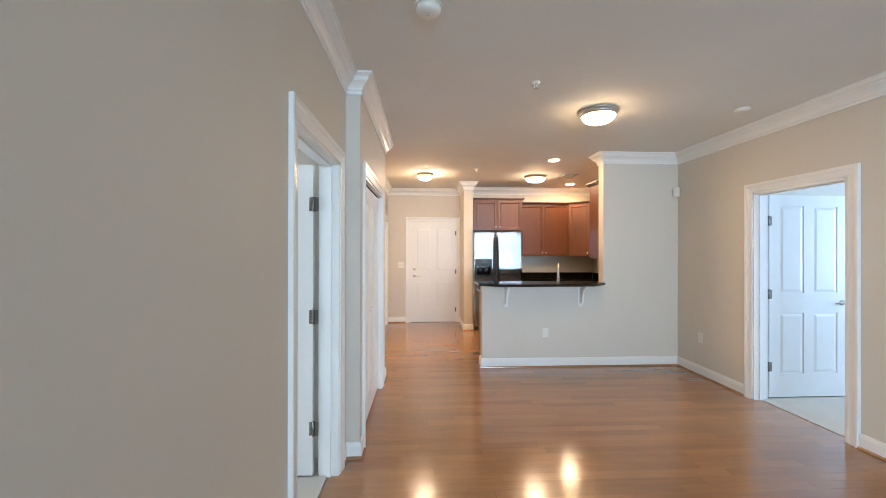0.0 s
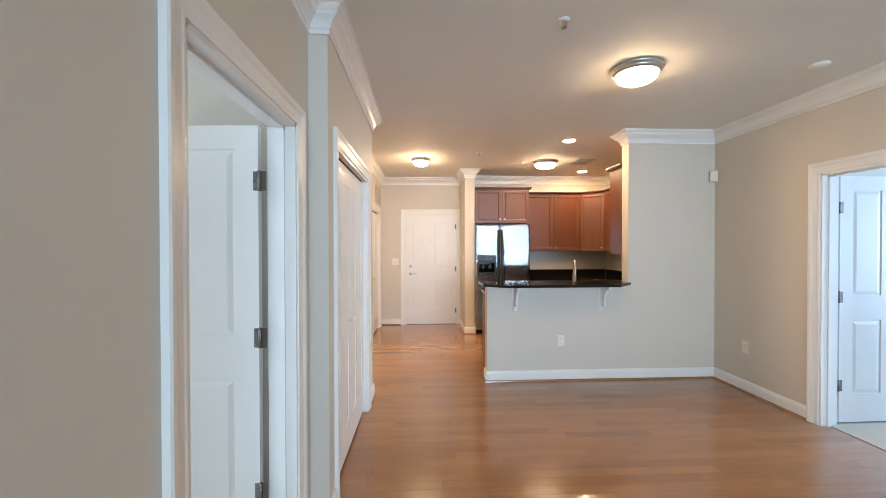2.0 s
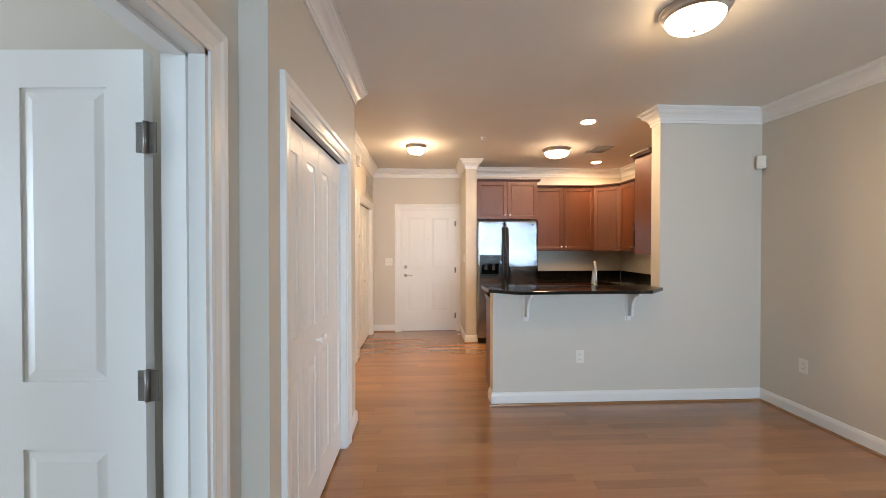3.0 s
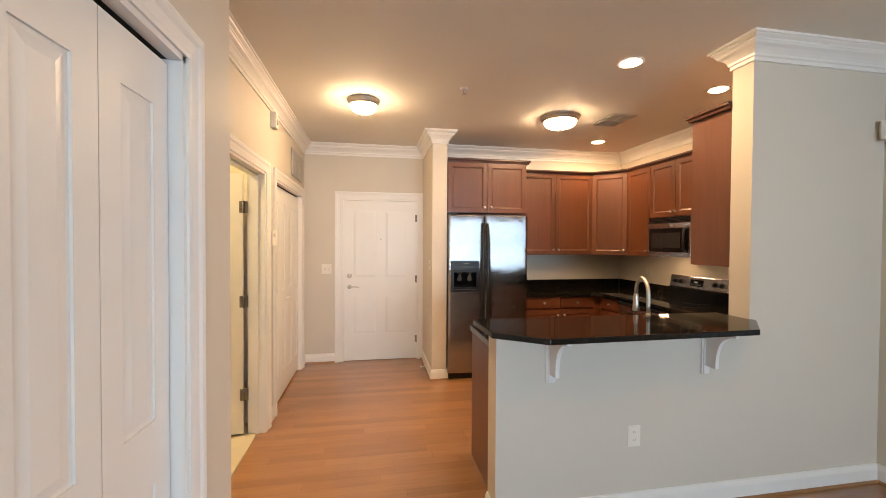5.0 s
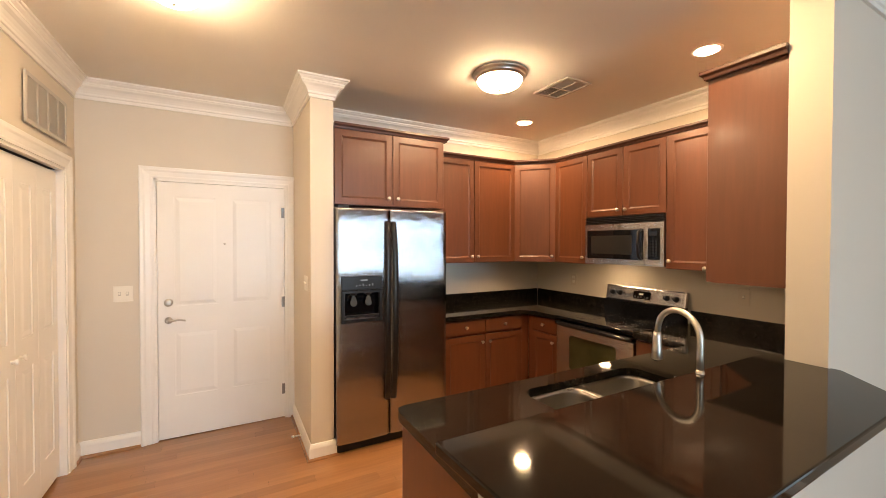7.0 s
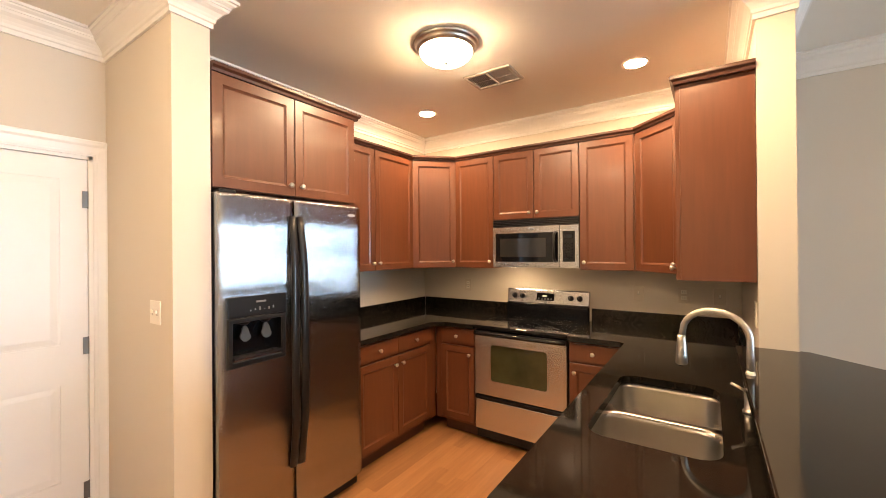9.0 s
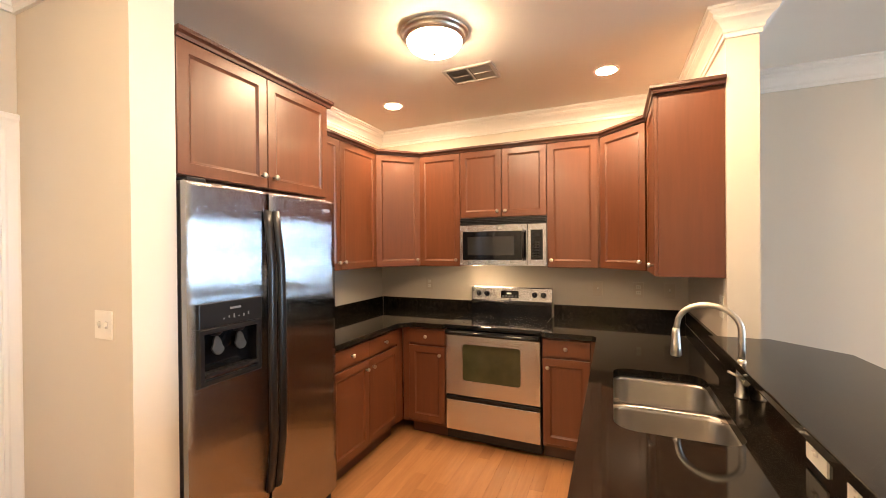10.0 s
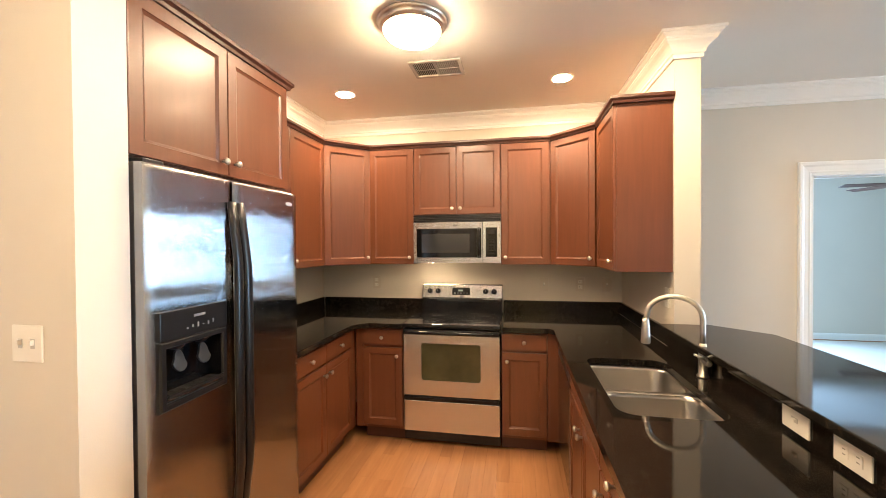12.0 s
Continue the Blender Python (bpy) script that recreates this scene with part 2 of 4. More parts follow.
DOOR_H = 2.04
W1, W2, HALL, EAST = -0.365, -0.262, -0.55, 3.44      # faces of the long walls
HALF, PIER_B, PIER_X = 4.787, 4.925, 2.465             # half wall and pier
ENTRY, KIT_N, KIT_E = 7.87, 7.68, 3.59
COL, RET = 2.70, 4.47
BACK = -4.6
D_WEST = (1.62, 2.495)      # bedroom door, west
D_EAST = (2.755, 3.63)      # bedroom door, east
D_BATH = (5.2, 6.105)
C_ONE = (2.9, 4.1)          # first closet
C_TWO = (6.435, 7.655)      # second closet
D_ENTRY = (-0.1, 0.855)

wall("wall_west_living", W1 - 0.12, BACK, W1, COL, [(*D_WEST, 0, DOOR_H)])
wall("wall_closet", W2 - 0.22, COL, W2, RET, [(*C_ONE, 0, DOOR_H)])
wall("wall_hall", HALL - 0.12, RET - 0.12, HALL, ENTRY + 0.12, [(*D_BATH, 0, DOOR_H), (*C_TWO, 0, DOOR_H)])
wall("wall_hall_return", HALL, RET - 0.12, W2 - 0.22, RET)
wall("wall_entry", HALL, ENTRY, 0.912, ENTRY + 0.12, [(*D_ENTRY, 0, DOOR_H)])
wall("wall_entry_pilaster", 0.912, 7.045, 1.073, ENTRY + 0.12)
wall("wall_kitchen_north", 1.073, KIT_N, KIT_E + 0.12, KIT_N + 0.12)
wall("wall_kitchen_east", KIT_E, PIER_B, KIT_E + 0.12, KIT_N)
wall("wall_pier", PIER_X, HALF, KIT_E + 0.12, PIER_B)
wall("wall_half", 0.915, HALF, PIER_X, 4.925, z1=1.03, label="low painted half wall under the bar")
wall("wall_east", EAST, BACK, EAST + 0.13, HALF, [(*D_EAST, 0, DOOR_H)])
wall("wall_south", -4.0, BACK - 0.15, 7.2, BACK, [(0.2, 3.2, 0.35, 2.45)])
# rooms behind the open doors
wall("wall_bedroom_east_far", 7.05, BACK, 7.2, 4.6, [(1.4, 3.2, 0.75, 2.25)])
wall("wall_bedroom_east_north", EAST + 0.13, 4.55, 7.05, 4.7)
wall("wall_bedroom_west_far", -4.0, BACK, -3.85, 4.2, [(0.7, 2.5, 0.75, 2.25)])
wall("wall_bedroom_west_north", -3.85, 2.95, W2 - 0.9, 3.1)
wall("wall_bath_far", -2.6, 4.35, -2.45, 8.0)
wall("wall_bath_south", -2.45, 4.23, HALL - 0.12, 4.35)
wall("wall_bath_north", -2.45, 6.28, HALL - 0.12, 6.36)
wall("wall_closet_one_back", W2 - 0.9, COL, W2 - 0.8, RET - 0.12)
wall("wall_closet_one_side", W2 - 0.8, COL, W2 - 0.22, COL + 0.06)
wall("wall_closet_two_back", -1.35, 6.36, -1.25, 7.99)
wall("wall_closet_two_side", -1.25, ENTRY + 0.02, HALL - 0.12, 7.99)

solid("ceiling", boxes((-4.0, BACK - 0.15, CEIL, 7.2, 8.0, CEIL + 0.12)), M_CEIL, "smooth painted ceiling", "ceiling", "structure")
solid("carpet_east", boxes((EAST + 0.07, BACK, -0.06, 7.05, 4.6, 0.006)), M_CARPET, "pale beige bedroom carpet", "carpet", "structure")
solid("carpet_west", boxes((-3.85, BACK, -0.06, W1 - 0.07, 2.95, 0.006)), M_CARPET, "pale beige bedroom carpet", "carpet", "structure")
solid("bath_floor", boxes((-2.45, 4.35, -0.06, HALL - 0.06, 6.36, 0.003)), M_TILE, "beige bathroom floor tiles", "floor", "structure")
solid("closet_floor", boxes((-1.25, 6.36, -0.06, HALL - 0.06, 7.9, 0.003), (W2 - 0.8, COL, -0.06, W2 - 0.06, RET - 0.12, 0.003)), M_CARPET, "carpeted closet floor", "floor", "structure")

# crown moulding round the living room, kitchen and hall
ROOM = [(EAST, BACK), (EAST, HALF), (PIER_X, HALF), (PIER_X, PIER_B), (KIT_E, PIER_B), (KIT_E, KIT_N), (1.073, KIT_N), (1.073, 7.045),
        (0.912, 7.045), (0.912, ENTRY), (HALL, ENTRY), (HALL, RET), (W2, RET), (W2, COL), (W1, COL), (W1, BACK)]
CROWN = [(0.0, -0.165), (0.014, -0.165), (0.014, -0.138), (0.022, -0.132), (0.024, -0.115), (0.034, -0.098), (0.05, -0.08),
         (0.072, -0.066), (0.078, -0.052), (0.082, -0.05), (0.082, -0.038), (0.1, -0.026), (0.104, -0.018), (0.116, -0.016), (0.116, 0.0), (0.0, 0.0)]
solid("crown_moulding", sweep(ROOM, [(o * 0.82, CEIL + z * 0.82) for o, z in CROWN], lambda u, v, s: (u, v, s), closed=True), M_TRIM,
      "white stepped crown moulding under the ceiling", "moulding", "structure")

BASE = [(0, 0.0), (0.016, 0.0), (0.016, 0.085), (0.012, 0.1), (0.007, 0.112), (0.0, 0.115)]
SHOE = [(0.016, 0.0), (0.03, 0.0), (0.028, 0.01), (0.022, 0.016), (0.016, 0.018)]


def baseboard(name, path):
    solid(name, sweep(path, BASE, lambda u, v, s: (u, v, s)), M_TRIM, "white painted baseboard", "baseboard", "structure")
    solid("shoe_moulding", sweep(path, SHOE, lambda u, v, s: (u, v, s)), M_FLOOR, "brown wooden shoe moulding along the floor", "moulding", "structure")


CW = 0.087     # casing width
baseboard("baseboard_east", [(EAST, BACK), (EAST, D_EAST[0] - CW)])
baseboard("baseboard_half_wall", [(EAST, D_EAST[1] + CW), (EAST, HALF), (0.915, HALF), (0.915, PIER_B)])
baseboard("baseboard_pilaster", [(1.073, 7.2), (1.073, 7.045), (0.912, 7.045), (0.912, ENTRY)])
baseboard("baseboard_entry", [(D_ENTRY[0] - CW, ENTRY), (HALL, ENTRY), (HALL, C_TWO[1] + CW)])
baseboard("baseboard_hall", [(HALL, C_TWO[0] - CW), (HALL, D_BATH[1] + CW)])
baseboard("baseboard_hall_corner", [(HALL, D_BATH[0] - CW), (HALL, RET), (W2, RET), (W2, C_ONE[1] + CW)])
baseboard("baseboard_column", [(W2, C_ONE[0] - CW), (W2, COL), (W1, COL), (W1, D_WEST[1] + CW)])
baseboard("baseboard_west", [(W1, D_WEST[0] - CW), (W1, BACK)])
baseboard("baseboard_bedroom_east", [(7.05, BACK), (7.05, 4.55), (EAST + 0.13, 4.55)])
baseboard("baseboard_bedroom_west", [(W1 - 0.12, 2.95), (-3.85, 2.95), (-3.85, BACK)])

CASING = [(0.0, 0.0), (0.0, 0.012), (0.012, 0.014), (0.02, 0.012), (0.05, 0.016), (0.062, 0.022), (0.08, 0.024), (CW, 0.02), (CW, 0.0)]


def casing(name, axis, face, sign, span, top=DOOR_H, jamb=0.12, stop=True, both=False):
    """Casing on the room's face and a lined opening behind it. sign: the way from the wall into the room."""
    a, b = span
    t = thing(name, Matrix(), "white painted door casing with a stepped profile", "door frame", kind="structure")
    path = [(a, 0.0), (a, top), (b, top), (b, 0.0)]
    put = (lambda u, v, s: (face + sign * s, u, v)) if axis == "x" else (lambda u, v, s: (u, face + sign * s, v))
    part("casing", sweep(path, CASING, put), M_TRIM, t)
    if both:
        rear = face - sign * jamb
        put_rear = (lambda u, v, s: (rear - sign * s, u, v)) if axis == "x" else (lambda u, v, s: (u, rear - sign * s, v))
        part("casing", sweep(path, CASING, put_rear), M_TRIM, t)
    bm = bmesh.new()
    d0, d1 = sorted((face + sign * 0.004, face - sign * (jamb + 0.004)))
    for u0, u1, z0, z1 in ((a - 0.002, a + 0.018, 0, top), (b - 0.018, b + 0.002, 0, top), (a, b, top - 0.018, top + 0.002)):
        box(bm, *((d0, u0, z0, d1, u1, z1) if axis == "x" else (u0, d0, z0, u1, d1, z1)))
    if stop:
        e0, e1 = sorted((face - sign * 0.045, face - sign * 0.075))
        for u0, u1, z0, z1 in ((a + 0.018, a + 0.03, 0, top - 0.018), (b - 0.03, b - 0.018, 0, top - 0.018), (a + 0.018, b - 0.018, top - 0.03, top - 0.018)):
            box(bm, *((e0, u0, z0, e1, u1, z1) if axis == "x" else (u0, e0, z0, u1, e1, z1)))
    part("jamb", bm, M_TRIM, t)
    return t


casing("door_frame_1", "x", W1, 1, D_WEST, both=True)
casing("door_frame_2", "x", EAST, -1, D_EAST, jamb=0.13, both=True)
casing("door_frame_3", "x", HALL, 1, D_BATH, both=True)
casing("door_frame_4", "y", ENTRY, -1, D_ENTRY)
casing("door_frame_5", "x", W2, 1, C_ONE, jamb=0.22, stop=False)
casing("door_frame_6", "x", HALL, 1, C_TWO, stop=False)


def window(name, axis, face, span, z0, z1, sign, bars=2, rail=None):
    """A white framed window set into its opening."""
    a, b = span
    t = thing(name, Matrix(), "white framed window letting in cool daylight", "window", kind="structure")

    def put(u0, d0, v0, u1, d1, v1):
        p, q = sorted((face + sign * d0, face + sign * d1))
        return (p, u0, v0, q, u1, v1) if axis == "x" else (u0, p, v0, u1, q, v1)
    part("window_frame", boxes(put(a, 0, z0, a + 0.06, 0.08, z1), put(b - 0.06, 0, z0, b, 0.08, z1), put(a + 0.06, 0, z0, b - 0.06, 0.08, z0 + 0.06),
                               put(a + 0.06, 0, z1 - 0.06, b - 0.06, 0.08, z1)), M_TRIM, t)
    for i in range(1, bars):
        u = a + (b - a) * i / bars
        part("mullion", boxes(put(u - 0.03, 0.005, z0 + 0.06, u + 0.03, 0.075, z1 - 0.06)), M_TRIM, t)
    if rail:
        for i in range(bars):
            u0, u1 = a + (b - a) * i / bars + (0.03 if i else 0.06), a + (b - a) * (i + 1) / bars - (0.03 if i < bars - 1 else 0.06)
            part("meeting_rail", boxes(put(u0, 0.01, rail - 0.03, u1, 0.07, rail + 0.03)), M_TRIM, t)
    part("window_sill", boxes(put(a - 0.05, -0.06, z0 - 0.03, b + 0.05, 0.0, z0)), M_TRIM, t)


window("window_1", "y", BACK, (0.2, 3.2), 0.35, 2.45, -1, 3, 1.55)
window("window_2", "x", 7.05, (1.4, 3.2), 0.75, 2.25, 1)
window("window_3", "x", -3.85, (0.7, 2.5), 0.75, 2.25, -1)

# ---- doors ----


def hinge_mesh():
    return mesh_of("hinge", tube([(0, 0, -0.047), (0, 0, 0.047)], 0.008, 10, boxes((-0.03, -0.003, -0.045, 0.03, 0.0, 0.045))), M_HINGE)


HINGE = hinge_mesh()


def leaf(name, m, w, h, label, columns=2, group="", hinges=True, deep=0.035, rows=((0.23, 0.83), (1.03, 1.89))):
    """A panelled door leaf: hinge edge at x=0, thickness from y=0 to y=deep, standing on z=0."""
    t = thing(name, m, label, "door", group)
    stile = 0.11 if columns > 1 else 0.075
    mid = 0.1
    cols = []
    pw = (w - 2 * stile - (columns - 1) * mid) / columns
    for c in range(columns):
        x0 = stile + c * (pw + mid)
        cols.append((x0, x0 + pw))
    bm = boxes((0, 0, 0, stile, deep, h), (w - stile, 0, 0, w, deep, h))
    for a, b in zip(cols, cols[1:]):
        box(bm, a[1], 0, 0, b[0], deep, h)
    for a, b in cols:
        zs = [0.0] + [z for r in rows for z in r] + [h]
        for z0, z1 in zip(zs[::2], zs[1::2]):
            box(bm, a, 0, z0, b, deep, z1)
        for z0, z1 in rows:
            box(bm, a, 0.006, z0, b, deep - 0.006, z1)
    slab_ob = part("door_leaf", bm, M_DOOR, t)
    for a, b in cols:
        for z0, z1 in rows:
            for face, s in ((0.006, -1), (deep - 0.006, 1)):
                p = bmesh.new()
                g, k = 0.01, 0.036
                lo = [p.verts.new((x, face, z)) for x, z in ((a + g, z0 + g), (b - g, z0 + g), (b - g, z1 - g), (a + g, z1 - g))]
                hi = [p.verts.new((x, face + s * 0.0045, z)) for x, z in ((a + k, z0 + k), (b - k, z0 + k), (b - k, z1 - k), (a + k, z1 - k))]
                p.faces.new(hi)
                for i in range(4):
                    p.faces.new((lo[i], lo[(i + 1) % 4], hi[(i + 1) % 4], hi[i]))
                bmesh.ops.recalc_face_normals(p, faces=p.faces)
                part("panel", p, M_DOOR, slab_ob)
    if hinges:
        for z in (0.3, 1.02, 1.745):
            hg = part("hinge", HINGE, M_NICKEL, t, "brushed nickel hinge")
            hg.location = (-0.006, 0.0 if hinges == 1 else deep, z)
    return t


def lever(parent, x, z, side, s, mat=M_NICKEL):
    """A lever handle on the face y=side, pointing along s."""
    d = -1 if side <= 0 else 1
    h = part("door_handle", lathe([(0.027, 0), (0.027, 0.006 * d), (0.012, 0.012 * d), (0.01, 0.045 * d)], 20, "y", (x, side, z)), mat, parent, "brushed nickel lever handle")
    part("lever", tube([(x, side + 0.045 * d, z), (x + s * 0.03, side + 0.05 * d, z), (x + s * 0.07, side + 0.05 * d, z + 0.006), (x + s * 0.115, side + 0.046 * d, z - 0.004)], (0.008, 0.007), 10), mat, h)


# hinge at the far jamb, swung into the bedroom: the leaf runs along +x
d = leaf("door_1", pose(EAST + 0.135, D_EAST[1] - 0.022, 0.012, 0, 0, -1), 0.825, 2.0, "white four-panel bedroom door standing wide open", hinges=1)
d.matrix_world = pose(EAST + 0.168, D_EAST[1] - 0.0, 0.02, 0, 0, 0.5)
lever(d, 0.765, 0.93, 0, -1)
d = leaf("door_2", pose(W1 - 0.156, D_WEST[1] - 0.005, 0.02, 0, 0, 180 - 3), 0.825, 2.0, "white four-panel bedroom door standing open", hinges=2)
d = leaf("door_3", pose(HALL - 0.156, D_BATH[1] - 0.01, 0.02, 0, 0, 180 + 8), 0.855, 2.0, "white four-panel bathroom door standing open", hinges=2)
d = leaf("door_4", pose(D_ENTRY[1] - 0.02, ENTRY + 0.047, 0.008, 0, 0, 180), 0.915, 2.012, "white six-foot-eight entry door, closed, with deadbolt and lever", hinges=0, rows=((0.33, 0.83), (1.04, 1.9)))
d.matrix_world = pose(D_ENTRY[0] + 0.02, ENTRY + 0.012, 0.008)
lever(d, 0.07, 0.93, 0, 1)
part("deadbolt", lathe([(0.03, 0), (0.03, -0.012), (0.024, -0.018), (0.008, -0.02)], 20, "y", (0.07, 0, 1.07)), M_NICKEL, d, "round nickel deadbolt")
part("peephole", lathe([(0.009, 0), (0.009, -0.004), (0.004, -0.005)], 12, "y", (0.457, 0, 1.53)), M_NICKEL, d)
for z in (0.25, 1.02, 1.8):
    part("hinge", HINGE, M_NICKEL, d, "brushed nickel hinge").location = (0.922, -0.004, z)


def bifold(name, face, span, group):
    """Two folding pairs of narrow leaves in a closet opening on a wall that faces +x."""
    a, b = span[0] + 0.022, span[1] - 0.022
    n, w = 4, (b - a) / 4 - 0.003
    depth = 0.034
    t = thing(name, pose(face - depth, a, 0.0), "white panelled bifold closet doors, closed", "closet door", group)
    track = part("track", boxes((-0.03, 0.0, DOOR_H - 0.018, 0.0, b - a, DOOR_H - 0.001)), M_DARK, t, "dark top track")
    for i in range(n):
        l = leaf("tmp", Matrix(), w, DOOR_H - 0.055, "", 1, hinges=False, deep=0.03, rows=((0.2, 0.83), (1.0, 1.85)))
        body = l.children[0]
        body.name = "leaf"
        body.parent = t
        body.matrix_basis = pose(0.0, i * (b - a) / 4 + 0.0015, 0.022, 0, 0, 90)
        bpy.data.objects.remove(l)
        if i in (1, 2):
            part("knob", lathe([(0.008, 0), (0.007, 0.014), (0.016, 0.024), (0.016, 0.03), (0.008, 0.034)], 16, "x",
                               (0.0, i * (b - a) / 4 + (w - 0.045 if i == 1 else 0.045), 0.93)), M_DOOR, t, "small white round knob")
    return t


bifold("bifold_door", W2, C_ONE, "closet doors")
bifold("bifold_door", HALL, C_TWO, "closet doors")

# ---- kitchen cabinets ----
KNOB = mesh_of("knob", lathe([(0.006, 0), (0.005, -0.012), (0.013, -0.018), (0.015, -0.024), (0.012, -0.03), (0.005, -0.033)], 16, "y"), M_NICKEL)


def shaker(parent, x0, x1, z0, z1, knob=None, name="door", y=0.0):
    """A framed door or a plain drawer front, front at y, facing -y. knob: (x, z)."""
    g, th = 0.0025, 0.02
    x0, x1, z0, z1 = x0 + g, x1 - g, z0 + g, z1 - g
    if name == "drawer":
        d = part(name, boxes((x0, y, z0, x1, y + th, z1), bevel=0.003), M_CHERRY, parent)
    else:
        r = 0.052
        d = part(name, sweep([(x0, z0), (x1, z0), (x1, z1), (x0, z1)], [(0, y + 0.002), (0.002, y), (r - 0.002, y), (r, y + 0.002), (r, y + th), (0, y + th)], lambda u, v, s: (u, s, v), closed=True), M_CHERRY, parent)
        p = sweep([(x0 + r, z0 + r), (x1 - r, z0 + r), (x1 - r, z1 - r), (x0 + r, z1 - r)], [(0, y + 0.003), (0.012, y + 0.009), (0.012, y + 0.012), (0, y + 0.012)], lambda u, v, s: (u, s, v), closed=True)
        box(p, x0 + r, y + 0.0085, z0 + r, x1 - r, y + 0.017, z1 - r)
        part("panel", p, M_CHERRY, d)
    if knob:
        part("knob", KNOB, M_NICKEL, d, "round brushed nickel knob").location = (knob[0], y, knob[1])
    return d


def cabinet(name, m, w, h, depth, label, fronts, cornice=False, toe=False, group="kitchen cabinets", hollow=False):
    """Carcass behind its doors; the doors' front at y=0, the body behind them. fronts: (kind, x0, x1, z0, z1, knob)."""
    t = thing(name, m, label, "cabinet", group)
    z0 = 0.1 if toe else 0.0
    if hollow:
        part("body", boxes((0, 0.021, z0, w, depth, 0.64), (0, 0.021, 0.64, w, 0.036, h), (0, 0.036, 0.64, 0.018, depth, h), (w - 0.018, 0.036, 0.64, w, depth, h)), M_CHERRY, t)
    else:
        part("body", boxes((0, 0.021, z0, w, depth, h)), M_CHERRY, t)
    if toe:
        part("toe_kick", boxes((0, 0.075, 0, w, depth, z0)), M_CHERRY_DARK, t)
    if cornice:
        part("cornice", sweep([(w, 0.021), (0, 0.021)] if cornice == 1 else [(w, depth), (w, 0.021), (0, 0.021)], [(0.0, h - 0.02), (0.026, h - 0.02), (0.03, h - 0.006), (0.042, h + 0.004), (0.042, h + 0.02), (0.0, h + 0.02)][::-1],
                              lambda u, v, s: (u, v, s)), M_CHERRY_DARK, t, "dark wooden cornice")
    for kind, x0, x1, za, zb, knob in fronts:
        shaker(t, x0, x1, za, zb, knob, kind)
    return t


UZ, UT = 1.358, 2.365
UH = UT - UZ
UY, UX = KIT_N - 0.335, KIT_E - 0.335       # fronts of the wall cabinets
DG = 0.61
# over the fridge
cabinet("fridge_cabinet", pose(1.08, 7.05, 1.83), 0.905, 0.575, KIT_N - 7.05 - 0.002, "cherry wall cabinet with two doors above the fridge",
        [("door", 0, 0.4525, 0, 0.555, (0.415, 0.06)), ("door", 0.4525, 0.905, 0, 0.555, (0.49, 0.06))], cornice=2)
# north wall pair
w = KIT_E - DG - 1.987
cabinet("wall_cabinet", pose(1.987, UY, UZ), w, UH, KIT_N - UY - 0.002, "cherry wall cabinet with two framed doors",
        [("door", 0, w / 2, 0, UH - 0.02, (w / 2 - 0.035, 0.06)), ("door", w / 2, w, 0, UH - 0.02, (w / 2 + 0.035, 0.06))], cornice=1)


def corner_cabinet(cx, cy, sx, sy, label):
    """A diagonal wall cabinet in the corner (cx, cy); sx, sy point out of the corner."""
    t = thing("corner_cabinet", pose(0, 0, UZ), label, "cabinet", "kitchen cabinets")
    k, e = DG, 0.314
    o = [(cx + sx * 0.002, cy + sy * 0.002), (cx + sx * k, cy + sy * 0.002), (cx + sx * k, cy + sy * e), (cx + sx * e, cy + sy * k), (cx + sx * 0.002, cy + sy * k)]
    part("body", slab(o, 0, UH), M_CHERRY, t)
    p, q = Vector((*o[2], 0)), Vector((*o[3], 0))
    mid = (p + q) / 2
    out = Vector((sx, sy, 0)).normalized()
    ang = math.degrees(math.atan2(out.y, out.x)) + 90
    width = (q - p).length - 0.012
    holder = shaker(t, -width / 2, width / 2, 0, UH - 0.02, (width / 2 - 0.035 if sy < 0 else width / 2 - 0.035, 0.06))
    holder.matrix_basis = pose(*(mid + out * 0.021), 0, 0, ang)
    part("cornice", sweep([tuple(p.xy), tuple(q.xy)] if (sx * sy) < 0 else [tuple(q.xy), tuple(p.xy)], [(0.0, UH - 0.02), (0.026, UH - 0.02), (0.03, UH - 0.006), (0.042, UH + 0.004), (0.042, UH + 0.02), (0.0, UH + 0.02)], lambda u, v, s: (u, v, s)),
         M_CHERRY_DARK, t, "dark wooden cornice")
    return t


corner_cabinet(KIT_E, KIT_N, -1, -1, "cherry diagonal corner wall cabinet beside the range wall")
corner_cabinet(KIT_E, PIER_B, -1, 1, "cherry diagonal corner wall cabinet beside the pier")
# range wall; local x runs towards -y
Y_A, Y_B, Y_C, Y_D = KIT_N - DG, 6.672, 5.937, PIER_B + DG
w = Y_A - Y_B
cabinet("wall_cabinet", pose(UX, Y_A, UZ, 0, 0, -90), w, UH, KIT_E - UX - 0.002, "cherry wall cabinet with one framed door", [("door", 0, w, 0, UH - 0.02, (w - 0.035, 0.06))], cornice=1)
w = Y_B - Y_C
cabinet("wall_cabinet", pose(UX, Y_B, 1.775, 0, 0, -90), w, UT - 1.775, KIT_E - UX - 0.002, "short cherry wall cabinet with two doors above the microwave",
        [("door", 0, w / 2, 0, UT - 1.795, (w / 2 - 0.035, 0.05)), ("door", w / 2, w, 0, UT - 1.795, (w / 2 + 0.035, 0.05))], cornice=1)
w = Y_C - Y_D
cabinet("wall_cabinet", pose(UX, Y_C, UZ, 0, 0, -90), w, UH, KIT_E - UX - 0.002, "cherry wall cabinet with one framed door", [("door", 0, w - 0.02, 0, UH - 0.02, (0.035, 0.06))], cornice=1)
